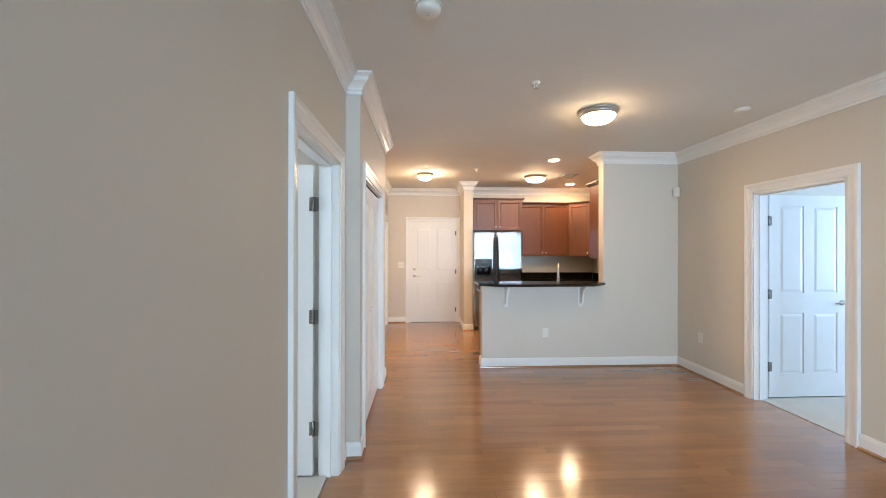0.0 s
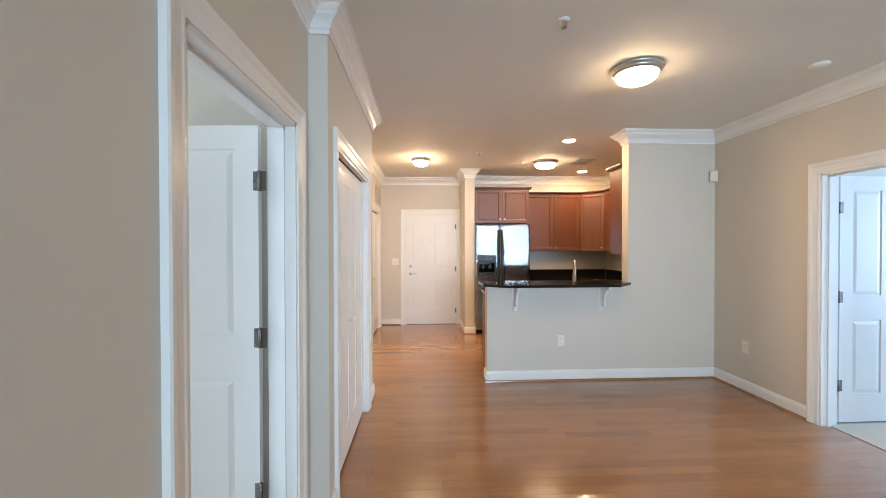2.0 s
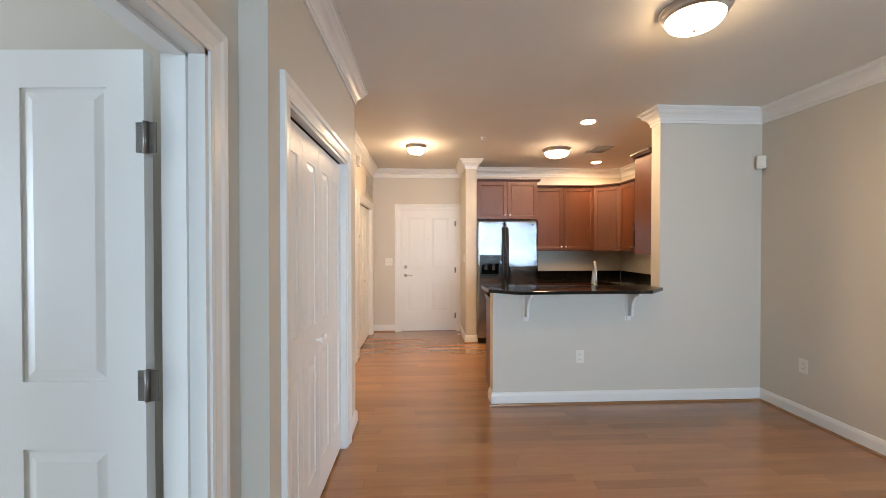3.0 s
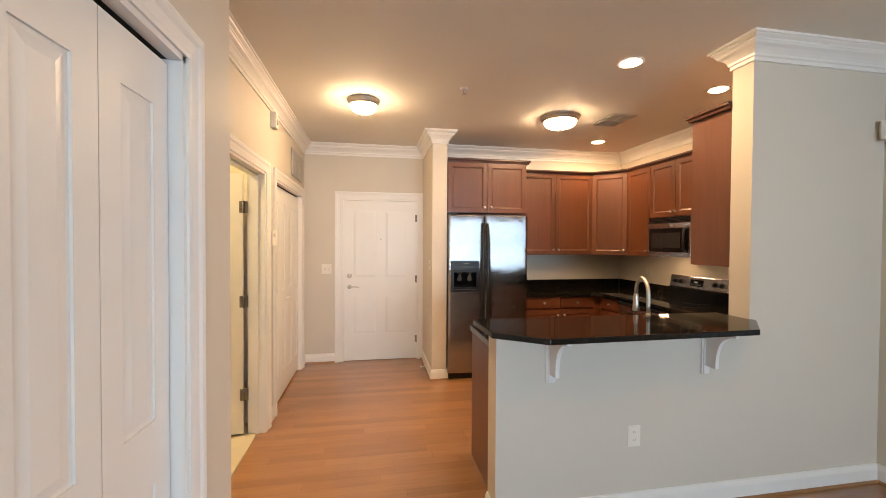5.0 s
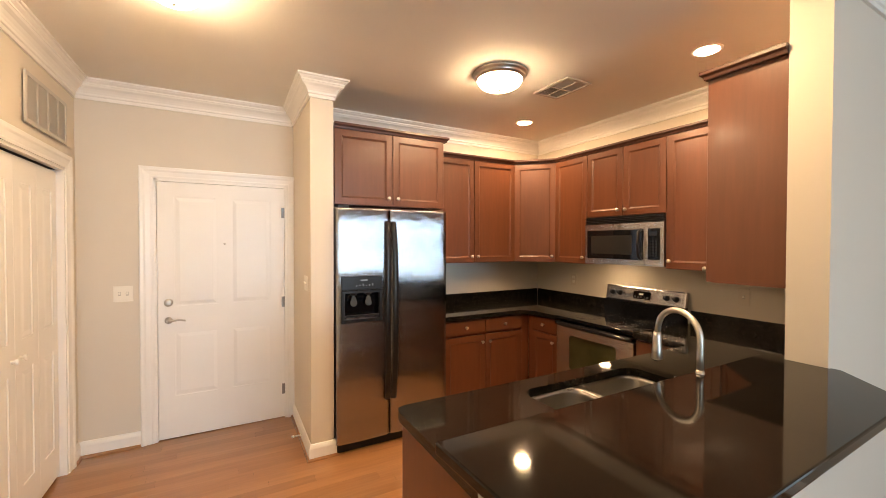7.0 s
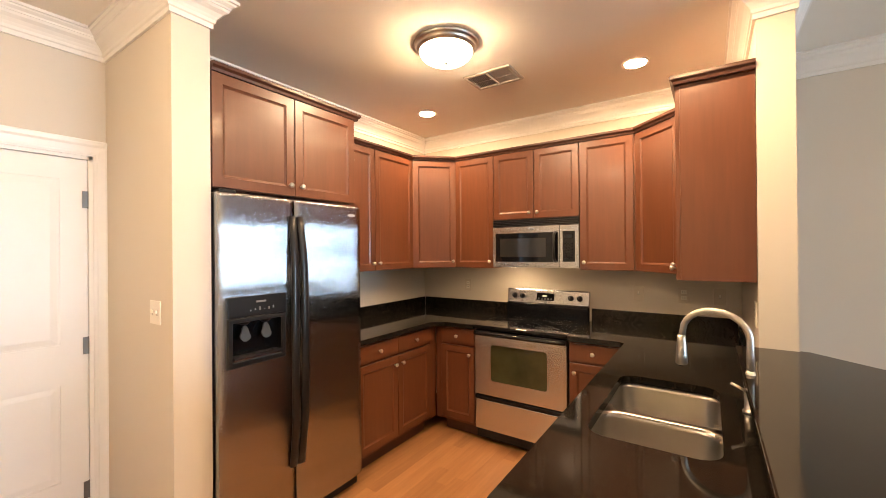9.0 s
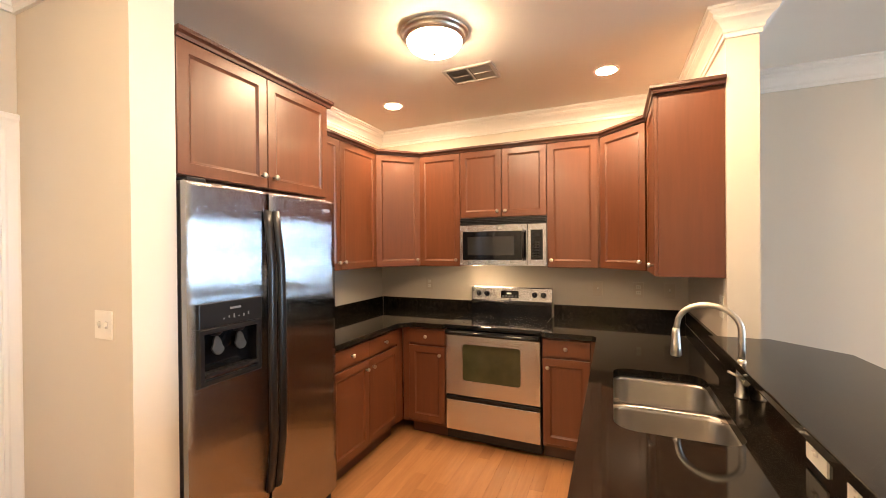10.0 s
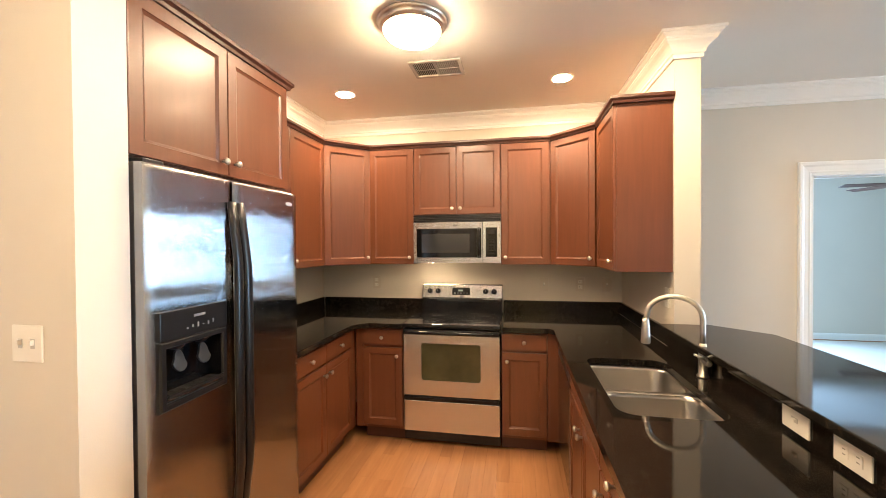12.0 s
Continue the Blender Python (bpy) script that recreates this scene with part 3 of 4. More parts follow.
# pier wall, facing +y; its end panel looks out of the kitchen
w = KIT_E - DG - (PIER_X + 0.015)
cabinet("end_cabinet", pose(KIT_E - DG, 5.25, UZ, 0, 0, 180), w, UH, 5.25 - PIER_B - 0.002, "cherry wall cabinet with a plain end panel on the pier",
        [("door", 0, w, 0, UH - 0.02, (w - 0.035, 0.06))], cornice=2)

# base cabinets
BH = 0.885
FY, FX, PY = 7.055, 2.905, 5.53


def base(name, m, w, depth, label, doors, hollow=False, knob_side=None):
    fronts = []
    step = w / doors
    for i in range(doors):
        side = knob_side if doors == 1 else (1 if i == 0 else -1)
        kx = (i + 1) * step - 0.04 if side == 1 else i * step + 0.04
        fronts.append(("door", i * step, (i + 1) * step, 0.125, 0.735, (kx, 0.672)))
        fronts.append(("drawer", i * step, (i + 1) * step, 0.75, 0.872, ((i + 0.5) * step, 0.812) if not hollow else None))
    return cabinet(name, m, w, BH, depth, label, fronts, toe=True, hollow=hollow)


base("base_cabinet", pose(2.0, FY, 0), 0.83, KIT_N - FY - 0.002, "cherry base cabinet with two doors and two drawers", 2)
base("base_cabinet", pose(FX, 7.0, 0, 0, 0, -90), 7.0 - 6.678, KIT_E - FX - 0.002, "cherry base cabinet with a drawer beside the range", 1, knob_side=1)
base("base_cabinet", pose(FX, 5.925, 0, 0, 0, -90), 5.925 - 5.6, KIT_E - FX - 0.002, "cherry base cabinet with a drawer beside the range", 1, knob_side=0)
solid("corner_filler", boxes((2.832, FY + 0.015, 0.1, FX + 0.02, KIT_N - 0.01, BH), (FX + 0.015, 7.002, 0.1, 3.5, 7.06, BH)), M_CHERRY, "cherry corner filler panel between base cabinets", "cabinet panel")
solid("corner_filler", boxes((FX - 0.06, PY - 0.04, 0.1, FX + 0.03, PY - 0.02, BH), (FX + 0.01, PY - 0.02, 0.1, FX + 0.03, 5.598, BH)), M_CHERRY, "cherry corner filler panel between base cabinets", "cabinet panel")
# peninsula, facing +y; local x runs towards -x
base("base_cabinet", pose(2.25, PY, 0, 0, 0, 180), 0.8, PY - PIER_B - 0.004, "cherry sink base cabinet with two doors", 2, hollow=True)
pen = base("base_cabinet", pose(1.449, PY, 0, 0, 0, 180), 0.45, PY - PIER_B - 0.004, "cherry peninsula base cabinet with a drawer", 1, knob_side=0)
part("end_panel", boxes((0.452, 0.005, 0, 0.474, PY - 4.928, BH)), M_CHERRY, pen, "plain cherry end panel")
t = thing("dishwasher", pose(2.845, PY, 0, 0, 0, 180), "stainless dishwasher with a black control strip", "dishwasher")
part("body", boxes((0.0, 0.03, 0.1, 0.593, 0.56, BH)), M_BLACK, t)
part("door", boxes((0.003, 0.0, 0.12, 0.59, 0.03, 0.755), bevel=0.004), M_STEEL, t)
part("control_panel", boxes((0.003, 0.0, 0.76, 0.59, 0.03, 0.88), bevel=0.004), M_BLACK, t)
part("toe_kick", boxes((0.0, 0.07, 0.0, 0.593, 0.5, 0.1)), M_BLACK, t)

# ---- worktops ----
CT, CB = 0.923, 0.887
CFY, CFX, CPY = 7.03, 2.875, 5.56
SINK = (1.48, 5.08, 2.19, 5.458)


def worktop(name, outline, label):
    return solid(name, slab(outline, CB, CT, 0.004), M_GRANITE, label, "worktop")


worktop("worktop", [(1.99, CFY), (CFX - 0.09, CFY), (CFX, CFY - 0.09), (CFX, 6.675), (KIT_E - 0.002, 6.675), (KIT_E - 0.002, KIT_N - 0.002), (1.99, KIT_N - 0.002)], "polished black granite worktop beside the fridge")


def sink_top():
    """The peninsula's worktop with the sink's rounded cut-out."""
    outer = [(0.955 + 0.02, 4.95), (KIT_E - 0.002, 4.951), (KIT_E - 0.002, 5.928), (CFX, 5.928), (CFX, CPY + 0.03), (CFX - 0.03, CPY), (1.0, CPY), (0.967, CPY - 0.013), (0.955, CPY - 0.05), (0.955, 4.951)][1:]
    hole = rounded(*SINK, 0.07, 6)
    bm = bmesh.new()
    for z in (CB, CT):
        edges = []
        for ring in (outer, hole):
            vs = [bm.verts.new((x, y, z)) for x, y in ring]
            edges += [bm.edges.new((vs[i], vs[(i + 1) % len(vs)])) for i in range(len(vs))]
        bmesh.ops.triangle_fill(bm, use_beauty=True, edges=edges)
    bm.verts.ensure_lookup_table()
    n = len(outer) + len(hole)
    at = 0
    for ring in (outer, hole):
        k = len(ring)
        for i in range(k):
            a, b = at + i, at + (i + 1) % k
            bm.faces.new((bm.verts[a], bm.verts[b], bm.verts[n + b], bm.verts[n + a]))
        at += k
    bmesh.ops.recalc_face_normals(bm, faces=bm.faces)
    return bm


solid("worktop", sink_top(), M_GRANITE, "polished black granite worktop with an undermount sink", "worktop")
solid("bar_counter", slab([(0.845, 5.012), (0.858, 4.68), (1.083, 4.512), (2.25, 4.532), (2.475, 4.75), (2.475, HALF - 0.003), (PIER_X - 0.003, HALF - 0.003), (PIER_X - 0.003, 5.012)], 1.032, 1.062, 0.005), M_GRANITE,
      "raised black granite bar top with clipped corners", "worktop")
SP = 1.022
solid("backsplash", boxes((1.99, KIT_N - 0.022, CT, KIT_E - 0.024, KIT_N - 0.002, SP), bevel=0.002), M_GRANITE, "low black granite backsplash", "backsplash")
solid("backsplash", boxes((KIT_E - 0.022, 6.675, CT, KIT_E - 0.002, KIT_N - 0.024, SP), bevel=0.002), M_GRANITE, "low black granite backsplash", "backsplash")
solid("backsplash", boxes((KIT_E - 0.022, PIER_B + 0.024, CT, KIT_E - 0.002, 5.928, SP), bevel=0.002), M_GRANITE, "low black granite backsplash", "backsplash")
solid("backsplash", boxes((PIER_X, PIER_B + 0.002, CT, KIT_E - 0.002, PIER_B + 0.022, SP), bevel=0.002), M_GRANITE, "low black granite backsplash", "backsplash")
solid("bar_riser", boxes((0.965, 4.926, CT + 0.001, PIER_X - 0.001, 4.962, 1.031)), M_GRANITE, "black granite riser under the bar top", "backsplash")


def bracket(x):
    t = thing("bar_bracket", pose(x, HALF, 0.76), "white painted scrolled wooden bar bracket", "bracket", "bar brackets")
    part("back_plate", boxes((-0.026, -0.01, 0.0, 0.026, 0.0, 0.272), (-0.018, -0.018, 0.0, 0.018, -0.009, 0.272), bevel=0.002), M_TRIM, t)
    pts = [(-0.018, 0.27), (-0.205, 0.27), (-0.205, 0.246), (-0.178, 0.242), (-0.15, 0.23), (-0.125, 0.209), (-0.107, 0.182), (-0.095, 0.15), (-0.088, 0.115), (-0.085, 0.075), (-0.085, 0.048), (-0.018, 0.048)]
    bm = bmesh.new()
    a = [bm.verts.new((-0.011, y, z)) for y, z in pts]
    b = [bm.verts.new((0.011, y, z)) for y, z in pts]
    bm.faces.new(a)
    bm.faces.new(list(reversed(b)))
    for i in range(len(pts)):
        bm.faces.new((a[i], b[i], b[(i + 1) % len(pts)], a[(i + 1) % len(pts)]))
    bmesh.ops.recalc_face_normals(bm, faces=bm.faces)
    part("scroll", bm, M_TRIM, t)


bracket(1.215)
bracket(2.165)

# ---- fridge ----
FR = thing("fridge", pose(1.079, 6.99, 0), "side-by-side stainless fridge with black handles and ice dispenser", "fridge")
FW, FM = 0.904, 0.41
part("cabinet_body", boxes((0.004, 0.075, 0.03, FW - 0.004, 0.64, 1.79), bevel=0.004), M_BLACK, FR, "black fridge body")
part("base_grille", boxes((0.01, 0.05, 0.005, FW - 0.01, 0.12, 0.07)), M_BLACK, FR)


def curved_door(x0, x1, hole=None):
    """A door whose front bows gently outwards; hole (x0, x1, z0, z1) leaves its front open for the dispenser."""
    n = 14
    z0, z1 = 0.075, 1.805
    xs = [x0 + (x1 - x0) * i / n for i in range(n + 1)]
    zs = [z0, z0 + 0.004, z0 + 0.01, z0 + 0.02, z1 - 0.02, z1 - 0.01, z1 - 0.004, z1]
    sink = [0.008, 0.0025, 0.0, 0.0, 0.0, 0.0, 0.0025, 0.008]
    if hole:
        xs = sorted([x for x in xs if min(abs(x - hole[0]), abs(x - hole[1])) > 0.008] + [hole[0], hole[1]])
        zs[4:4], sink[4:4] = [hole[2], hole[3]], [0.0, 0.0]
    bm = bmesh.new()
    cols = []
    for x in xs:
        u = 2 * (x - x0) / (x1 - x0) - 1
        y = 0.007 * u * u + 0.006 * max(0.0, abs(u) - 0.94) / 0.06
        cols.append([bm.verts.new((x, y + d, z)) for z, d in zip(zs, sink)] + [bm.verts.new((x, 0.07, z1)), bm.verts.new((x, 0.07, z0))])
    k = len(cols[0])
    for a, b in zip(cols, cols[1:]):
        for j in range(k):
            inside = hole and j == 4 and a[0].co.x > hole[0] - 0.001 and b[0].co.x < hole[1] + 0.001
            if not inside:
                f = bm.faces.new((a[j], a[(j + 1) % k], b[(j + 1) % k], b[j]))
                f.smooth = j < k - 3
    bm.faces.new(cols[0])
    bm.faces.new(list(reversed(cols[-1])))
    bmesh.ops.recalc_face_normals(bm, faces=bm.faces)
    return bm


def handle(x, lean):
    pts = []
    for i in range(17):
        s = i / 16
        z = 0.36 + 1.35 * s
        bow = math.sin(math.pi * s)
        pts.append((x + lean * 0.007 * bow, -0.006 - 0.034 * min(1.0, bow * 1.7), z))
    return tube(pts, (0.023, 0.014), 12)


left = part("door", curved_door(0.002, FM - 0.003, (0.06, 0.314, 1.005, 1.2)), M_STEEL, FR, "freezer door in brushed stainless steel")
right = part("door", curved_door(FM + 0.003, FW - 0.002), M_STEEL, FR, "fridge door in brushed stainless steel")
part("handle", handle(FM - 0.025, -1), M_BLACK, left, "long bowed black handle")
part("handle", handle(FM + 0.022, 1), M_BLACK, right, "long bowed black handle")
# the dispenser sits close to the door's outer edge
disp = part("dispenser", sweep([(0.035, 0.9), (0.365, 0.9), (0.365, 1.17), (0.035, 1.17)], [(0, -0.008), (0.006, -0.014), (0.024, -0.014), (0.028, -0.008), (0.028, 0.02), (0, 0.02)], lambda u, v, s: (u, s, v), closed=True), M_BLACK, left, "black ice and water dispenser")
part("control_panel", boxes((0.035, -0.014, 1.171, 0.365, 0.02, 1.285), bevel=0.004), M_BLACK, disp)
part("recess", boxes((0.06, 0.05, 0.94, 0.34, 0.056, 1.171), (0.06, -0.004, 0.94, 0.065, 0.05, 1.171), (0.335, -0.004, 0.94, 0.34, 0.05, 1.171),
                     (0.065, -0.004, 0.94, 0.335, 0.05, 0.946), (0.065, -0.004, 1.165, 0.335, 0.05, 1.171)), M_GLOSSBLACK, disp)
M_PADDLE = material("paddle_grey", (0.022, 0.022, 0.023), 0.3, spec=0.4)
for x in (0.138, 0.256):
    chute = part("chute", lathe([(0.03, 0.0), (0.027, -0.03), (0.018, -0.04)], 20, "z", (x, 0.02, 1.165)), M_BLACK, disp)
    pd = part("paddle", slab([(0.02 * math.cos(radians(k)) * (1.5 if math.sin(radians(k)) < 0 else 1.0), 0.045 * math.sin(radians(k))) for k in range(0, 360, 24)], 0, 0.012, 0.003),
              M_PADDLE, disp, "grey dispenser paddle")
    pd.matrix_basis = pose(x, 0.014, 1.075, 78, 0, -8)
part("drip_tray", boxes((0.066, -0.018, 0.9465, 0.334, 0.048, 0.953), (0.066, -0.02, 0.9465, 0.334, -0.014, 0.962), bevel=0.002), M_BLACK, disp)
for i in range(7):
    part("tray_bar", boxes((0.085 + i * 0.036, -0.012, 0.9532, 0.1 + i * 0.036, 0.04, 0.9555)), M_PADDLE, disp)
M_KEY = material("key_grey", (0.22, 0.225, 0.235), 0.4)
for i in range(6):
    part("button", boxes((0.15 + i * 0.026, -0.0155, 1.2 + 0.004 * (i % 2), 0.157 + i * 0.026, -0.014, 1.208 + 0.006 * (i % 3))), M_KEY, disp)
part("nameplate", boxes((0.185, -0.0165, 1.245, 0.24, -0.014, 1.255)), M_KEY, disp)
disp.matrix_basis = Matrix.Translation((0.0, 0, 0.17)) @ Matrix.Diagonal((0.935, 1, 0.883, 1))
part("badge", lathe([(0.03, 0), (0.03, -0.003), (0.024, -0.004)], 20, "y"), M_KEY, right, "small oval badge").matrix_basis = Matrix.Translation((FW - 0.085, 0.004, 1.745)) @ Matrix.Diagonal((1, 1, 0.32, 1))
part("top_hinge", boxes((0.02, 0.03, 1.806, 0.1, 0.12, 1.822), bevel=0.003), M_BLACK, FR)

# ---- range; local x runs towards -y, front faces -x ----
ST = thing("range", pose(2.895, 6.667, 0, 0, 0, -90), "stainless electric range with black glass cooktop and oven", "range")
SW = 0.732
part("body", boxes((0.0, 0.03, 0.03, SW, 0.66, 0.903), bevel=0.003), M_BLACK, ST)
part("storage_drawer", boxes((0.003, 0.0, 0.11, SW - 0.003, 0.03, 0.342), bevel=0.004), M_RANGE, ST, "stainless storage drawer")
part("drawer_grip", boxes((0.003, -0.008, 0.347, SW - 0.003, 0.03, 0.378), bevel=0.008), M_GLOSSBLACK, ST)
wx, wz0, wz1 = 0.138, 0.497, 0.785
od = part("oven_door", boxes((0.003, 0.0, 0.384, wx + 0.001, 0.03, 0.843), (SW - wx - 0.001, 0.0, 0.384, SW - 0.003, 0.03, 0.843),
                             (wx + 0.001, 0.0, 0.384, SW - wx - 0.001, 0.03, wz0 + 0.001), (wx + 0.001, 0.0, wz1 - 0.001, SW - wx - 0.001, 0.03, 0.843)), M_RANGE, ST, "stainless oven door")
part("oven_window", slab(rounded(wx, wz0, SW - wx, wz1, 0.025), 0, 0.01), material("oven_glass", (0.04, 0.04, 0.018), 0.04, vary=0.3, scale=6), od, "dark oven window").matrix_basis = Matrix.Translation((0, 0.014, 0)) @ pose(0, 0, 0, 90, 0, 0)
part("window_rim", sweep(rounded(wx, wz0, SW - wx, wz1, 0.025), [(-0.006, -0.003), (0.004, -0.003), (0.004, 0.012), (-0.006, 0.012)], lambda u, v, s: (u, s, v), closed=True), M_RANGE, od)
hd = part("handle", tube([(0.01, -0.02, 0.868), (0.06, -0.032, 0.868), (SW / 2, -0.036, 0.868), (SW - 0.06, -0.032, 0.868), (SW - 0.01, -0.02, 0.868)], (0.014, 0.017), 12, boxes((0.004, -0.022, 0.849, SW - 0.004, 0.03, 0.888), bevel=0.006)), M_GLOSSBLACK, od, "black oven door handle")
part("cooktop", boxes((-0.004, -0.016, 0.904, SW + 0.004, 0.6, 0.927), bevel=0.006), M_GLOSSBLACK, ST, "black glass cooktop")
M_RING = material("burner_ring", (0.014, 0.014, 0.015), 0.12, spec=0.3)
for x, y, r in ((0.19, 0.16, 0.1), (0.55, 0.16, 0.085), (0.19, 0.43, 0.08), (0.55, 0.43, 0.1)):
    part("burner", lathe([(r, 0.0), (r, 0.0006), (r - 0.003, 0.0008)], 36, "z", (x, y, 0.927)), M_RING, ST, "faint burner ring")
part("cooktop_back", boxes((0.005, 0.6, 0.9, SW - 0.005, 0.665, 1.04), bevel=0.006), M_GLOSSBLACK, ST)
cp = bmesh.new()
box(cp, 0.0, 0.0, 0.0, SW, 0.05, 0.135, bevel=0.012)
cp = part("control_panel", cp, M_RANGE, ST, "slanted stainless control panel")
cp.matrix_basis = pose(0, 0.612, 1.035, -10, 0, 0)
dp = part("display", boxes((SW / 2 - 0.085, -0.004, 0.035, SW / 2 + 0.075, 0.004, 0.1), bevel=0.004), M_GLOSSBLACK, cp, "black clock display")
part("digits", boxes((SW / 2 - 0.03, -0.0055, 0.068, SW / 2 + 0.01, -0.004, 0.082)), glowing("green_digits", (0.1, 0.7, 0.5), 0.12), dp)
for r in range(2):
    for i in range(5):
        x = SW / 2 - 0.07 + i * 0.028
        part("button", boxes((x, -0.0055, 0.044 + r * 0.008, x + 0.016, -0.004, 0.048 + r * 0.008)), M_KEY, dp)
for x in (0.075, 0.15, SW - 0.15, SW - 0.075):
    kb = part("knob", lathe([(0.024, 0), (0.024, -0.006), (0.018, -0.01), (0.016, -0.028), (0.012, -0.03)], 20, "y", (x, 0, 0.068)), M_BLACK, cp, "black burner knob")
    part("pointer", boxes((x - 0.002, -0.033, 0.066, x + 0.002, -0.0295, 0.082)), M_KEY, kb)
part("badge", lathe([(0.013, 0), (0.013, -0.003)], 16, "y", (SW / 2, 0, 0.02)), M_KEY, cp)

# ---- microwave ----
MW = thing("microwave", pose(3.225, 6.672, 1.372, 0, 0, -90), "stainless over-the-range microwave with a black window", "microwave")
MWW, MH = 0.735, 0.4
part("body", boxes((0.0, 0.03, 0.0, MWW, 0.36, MH)), M_BLACK, MW)
part("vent_grille", boxes(*[(0.004, 0.012 - 0.002 * i, 0.345 + i * 0.013, MWW - 0.004, 0.035, 0.353 + i * 0.013) for i in range(4)]), M_BLACK, MW, "black louvred vent")


def bowed(x0, x1, z0, z1, bow, n=10, whole=(0.0, MWW)):
    bm = bmesh.new()
    cols = []
    for i in range(n + 1):
        x = x0 + (x1 - x0) * i / n
        u = 2 * (x - whole[0]) / (whole[1] - whole[0]) - 1
        y = bow * u * u
        cols.append([bm.verts.new(p) for p in ((x, y, z0), (x, y, z1), (x, 0.035, z1), (x, 0.035, z0))])
    for a, b in zip(cols, cols[1:]):
        for j in range(4):
            bm.faces.new((a[j], a[(j + 1) % 4], b[(j + 1) % 4], b[j]))
    bm.faces.new(cols[0])
    bm.faces.new(list(reversed(cols[-1])))
    bmesh.ops.recalc_face_normals(bm, faces=bm.faces)
    return bm


md = part("door", bowed(0.002, 0.585, 0.0, 0.338, 0.012), M_RANGE, MW, "stainless microwave door")
gl = part("window", bowed(0.03, 0.575, 0.045, 0.285, 0.012), M_GLOSSBLACK, md, "dark microwave window")
gl.location = (0, -0.004, 0)
part("screen", bowed(0.075, 0.48, 0.085, 0.24, 0.012), material("mw_screen", (0.022, 0.022, 0.023), 0.1), gl).location = (0, -0.002, 0)
part("handle", tube([(0.555, 0.0, 0.05), (0.555, -0.035, 0.075), (0.555, -0.042, 0.16), (0.555, -0.035, 0.26), (0.555, 0.0, 0.285)], (0.011, 0.01), 10), M_BLACK, md, "black vertical handle")
pn = part("control_panel", bowed(0.589, MWW - 0.002, 0.0, 0.338, 0.012), M_RANGE, MW)
kp = part("keypad", bowed(0.612, 0.705, 0.05, 0.29, 0.012), M_GLOSSBLACK, pn, "black keypad")
kp.location = (0, -0.003, 0)
for r in range(6):
    for k in range(3):
        part("button", boxes((0.625 + k * 0.024, -0.001, 0.075 + r * 0.022, 0.641 + k * 0.024, 0.004, 0.087 + r * 0.022)), M_RING, kp)
part("display", boxes((0.625, -0.001, 0.235, 0.69, 0.004, 0.265)), M_RING, kp)
part("badge", lathe([(0.022, 0), (0.022, -0.004)], 16, "y"), M_KEY, md).matrix_basis = Matrix.Translation((0.36, 0.002, 0.312)) @ Matrix.Diagonal((1, 1, 0.4, 1))

part("task_lamp", boxes((0.1, 0.08, -0.004, 0.19, 0.13, 0.0005)), glowing("lit_task_lamp", (1.0, 0.76, 0.46), 200.0), MW, "lit lamp under the microwave")

# ---- sink and faucet ----
SK = thing("sink", pose(0, 0, CB), "undermount double-bowl stainless sink", "sink")


def bowl(x0, y0, x1, y1, depth):
    bm = bmesh.new()
    rings = []
    for inset, z, r in ((-0.012, -0.001, 0.08), (0.0, -0.001, 0.07), (0.006, -0.02, 0.07), (0.012, -depth + 0.04, 0.065), (0.03, -depth + 0.008, 0.06), (0.06, -depth, 0.05)):
        rings.append([bm.verts.new((x, y, z)) for x, y in rounded(x0 + inset, y0 + inset, x1 - inset, y1 - inset, r, 6)])
    for a, b in zip(rings, rings[1:]):
        for i in range(len(a)):
            bm.faces.new((a[i], a[(i + 1) % len(a)], b[(i + 1) % len(a)], b[i])).smooth = True
    bm.faces.new(rings[-1])
    bmesh.ops.recalc_face_normals(bm, faces=bm.faces)
    return bm


sx0, sy0, sx1, sy1 = SINK
for a, b in ((sx0 - 0.004, 1.8), (1.825, sx1 + 0.004)):
    bo = part("bowl", bowl(a, sy0 - 0.004, b, sy1 + 0.004, 0.19), M_SINK, SK)
    part("drain", lathe([(0.045, 0), (0.045, 0.003), (0.035, 0.003), (0.03, 0.001)], 24, "z", ((a + b) / 2, (sy0 + sy1) / 2, -0.189)), M_NICKEL, bo, "round sink drain")
part("divider", boxes((1.796, sy0, -0.004, 1.829, sy1, -0.0012), (1.755, sy0 - 0.006, -0.004, 1.87, sy0 + 0.02, -0.0012), (1.755, sy1 - 0.02, -0.004, 1.87, sy1 + 0.006, -0.0012)), M_SINK, SK)
FC = thing("faucet", pose(1.955, 4.99, CT), "brushed nickel gooseneck pull-down faucet", "faucet")
part("base", lathe([(0.025, 0), (0.025, 0.007), (0.0195, 0.011), (0.0185, 0.06), (0.0185, 0.125), (0.016, 0.14), (0.0125, 0.152)], 24), M_NICKEL, FC)
arc = [(0, 0, 0.15), (0, 0, 0.2), (0, 0, 0.25)]
for i in range(13):
    a = radians(180 - i * 15)
    arc.append((0.036 + 0.036 * math.cos(a), 0.106 + 0.106 * math.cos(a), 0.262 + 0.094 * math.sin(a)))
arc += [(0.074, 0.216, 0.24)]
part("spout", tube(arc, 0.0118, 16), M_NICKEL, FC)
hd = part("spray_head", lathe([(0.014, 0.02), (0.016, 0.0), (0.02, -0.06), (0.022, -0.095), (0.018, -0.1)], 20, "z", (0.074, 0.217, 0.225)), M_NICKEL, FC)
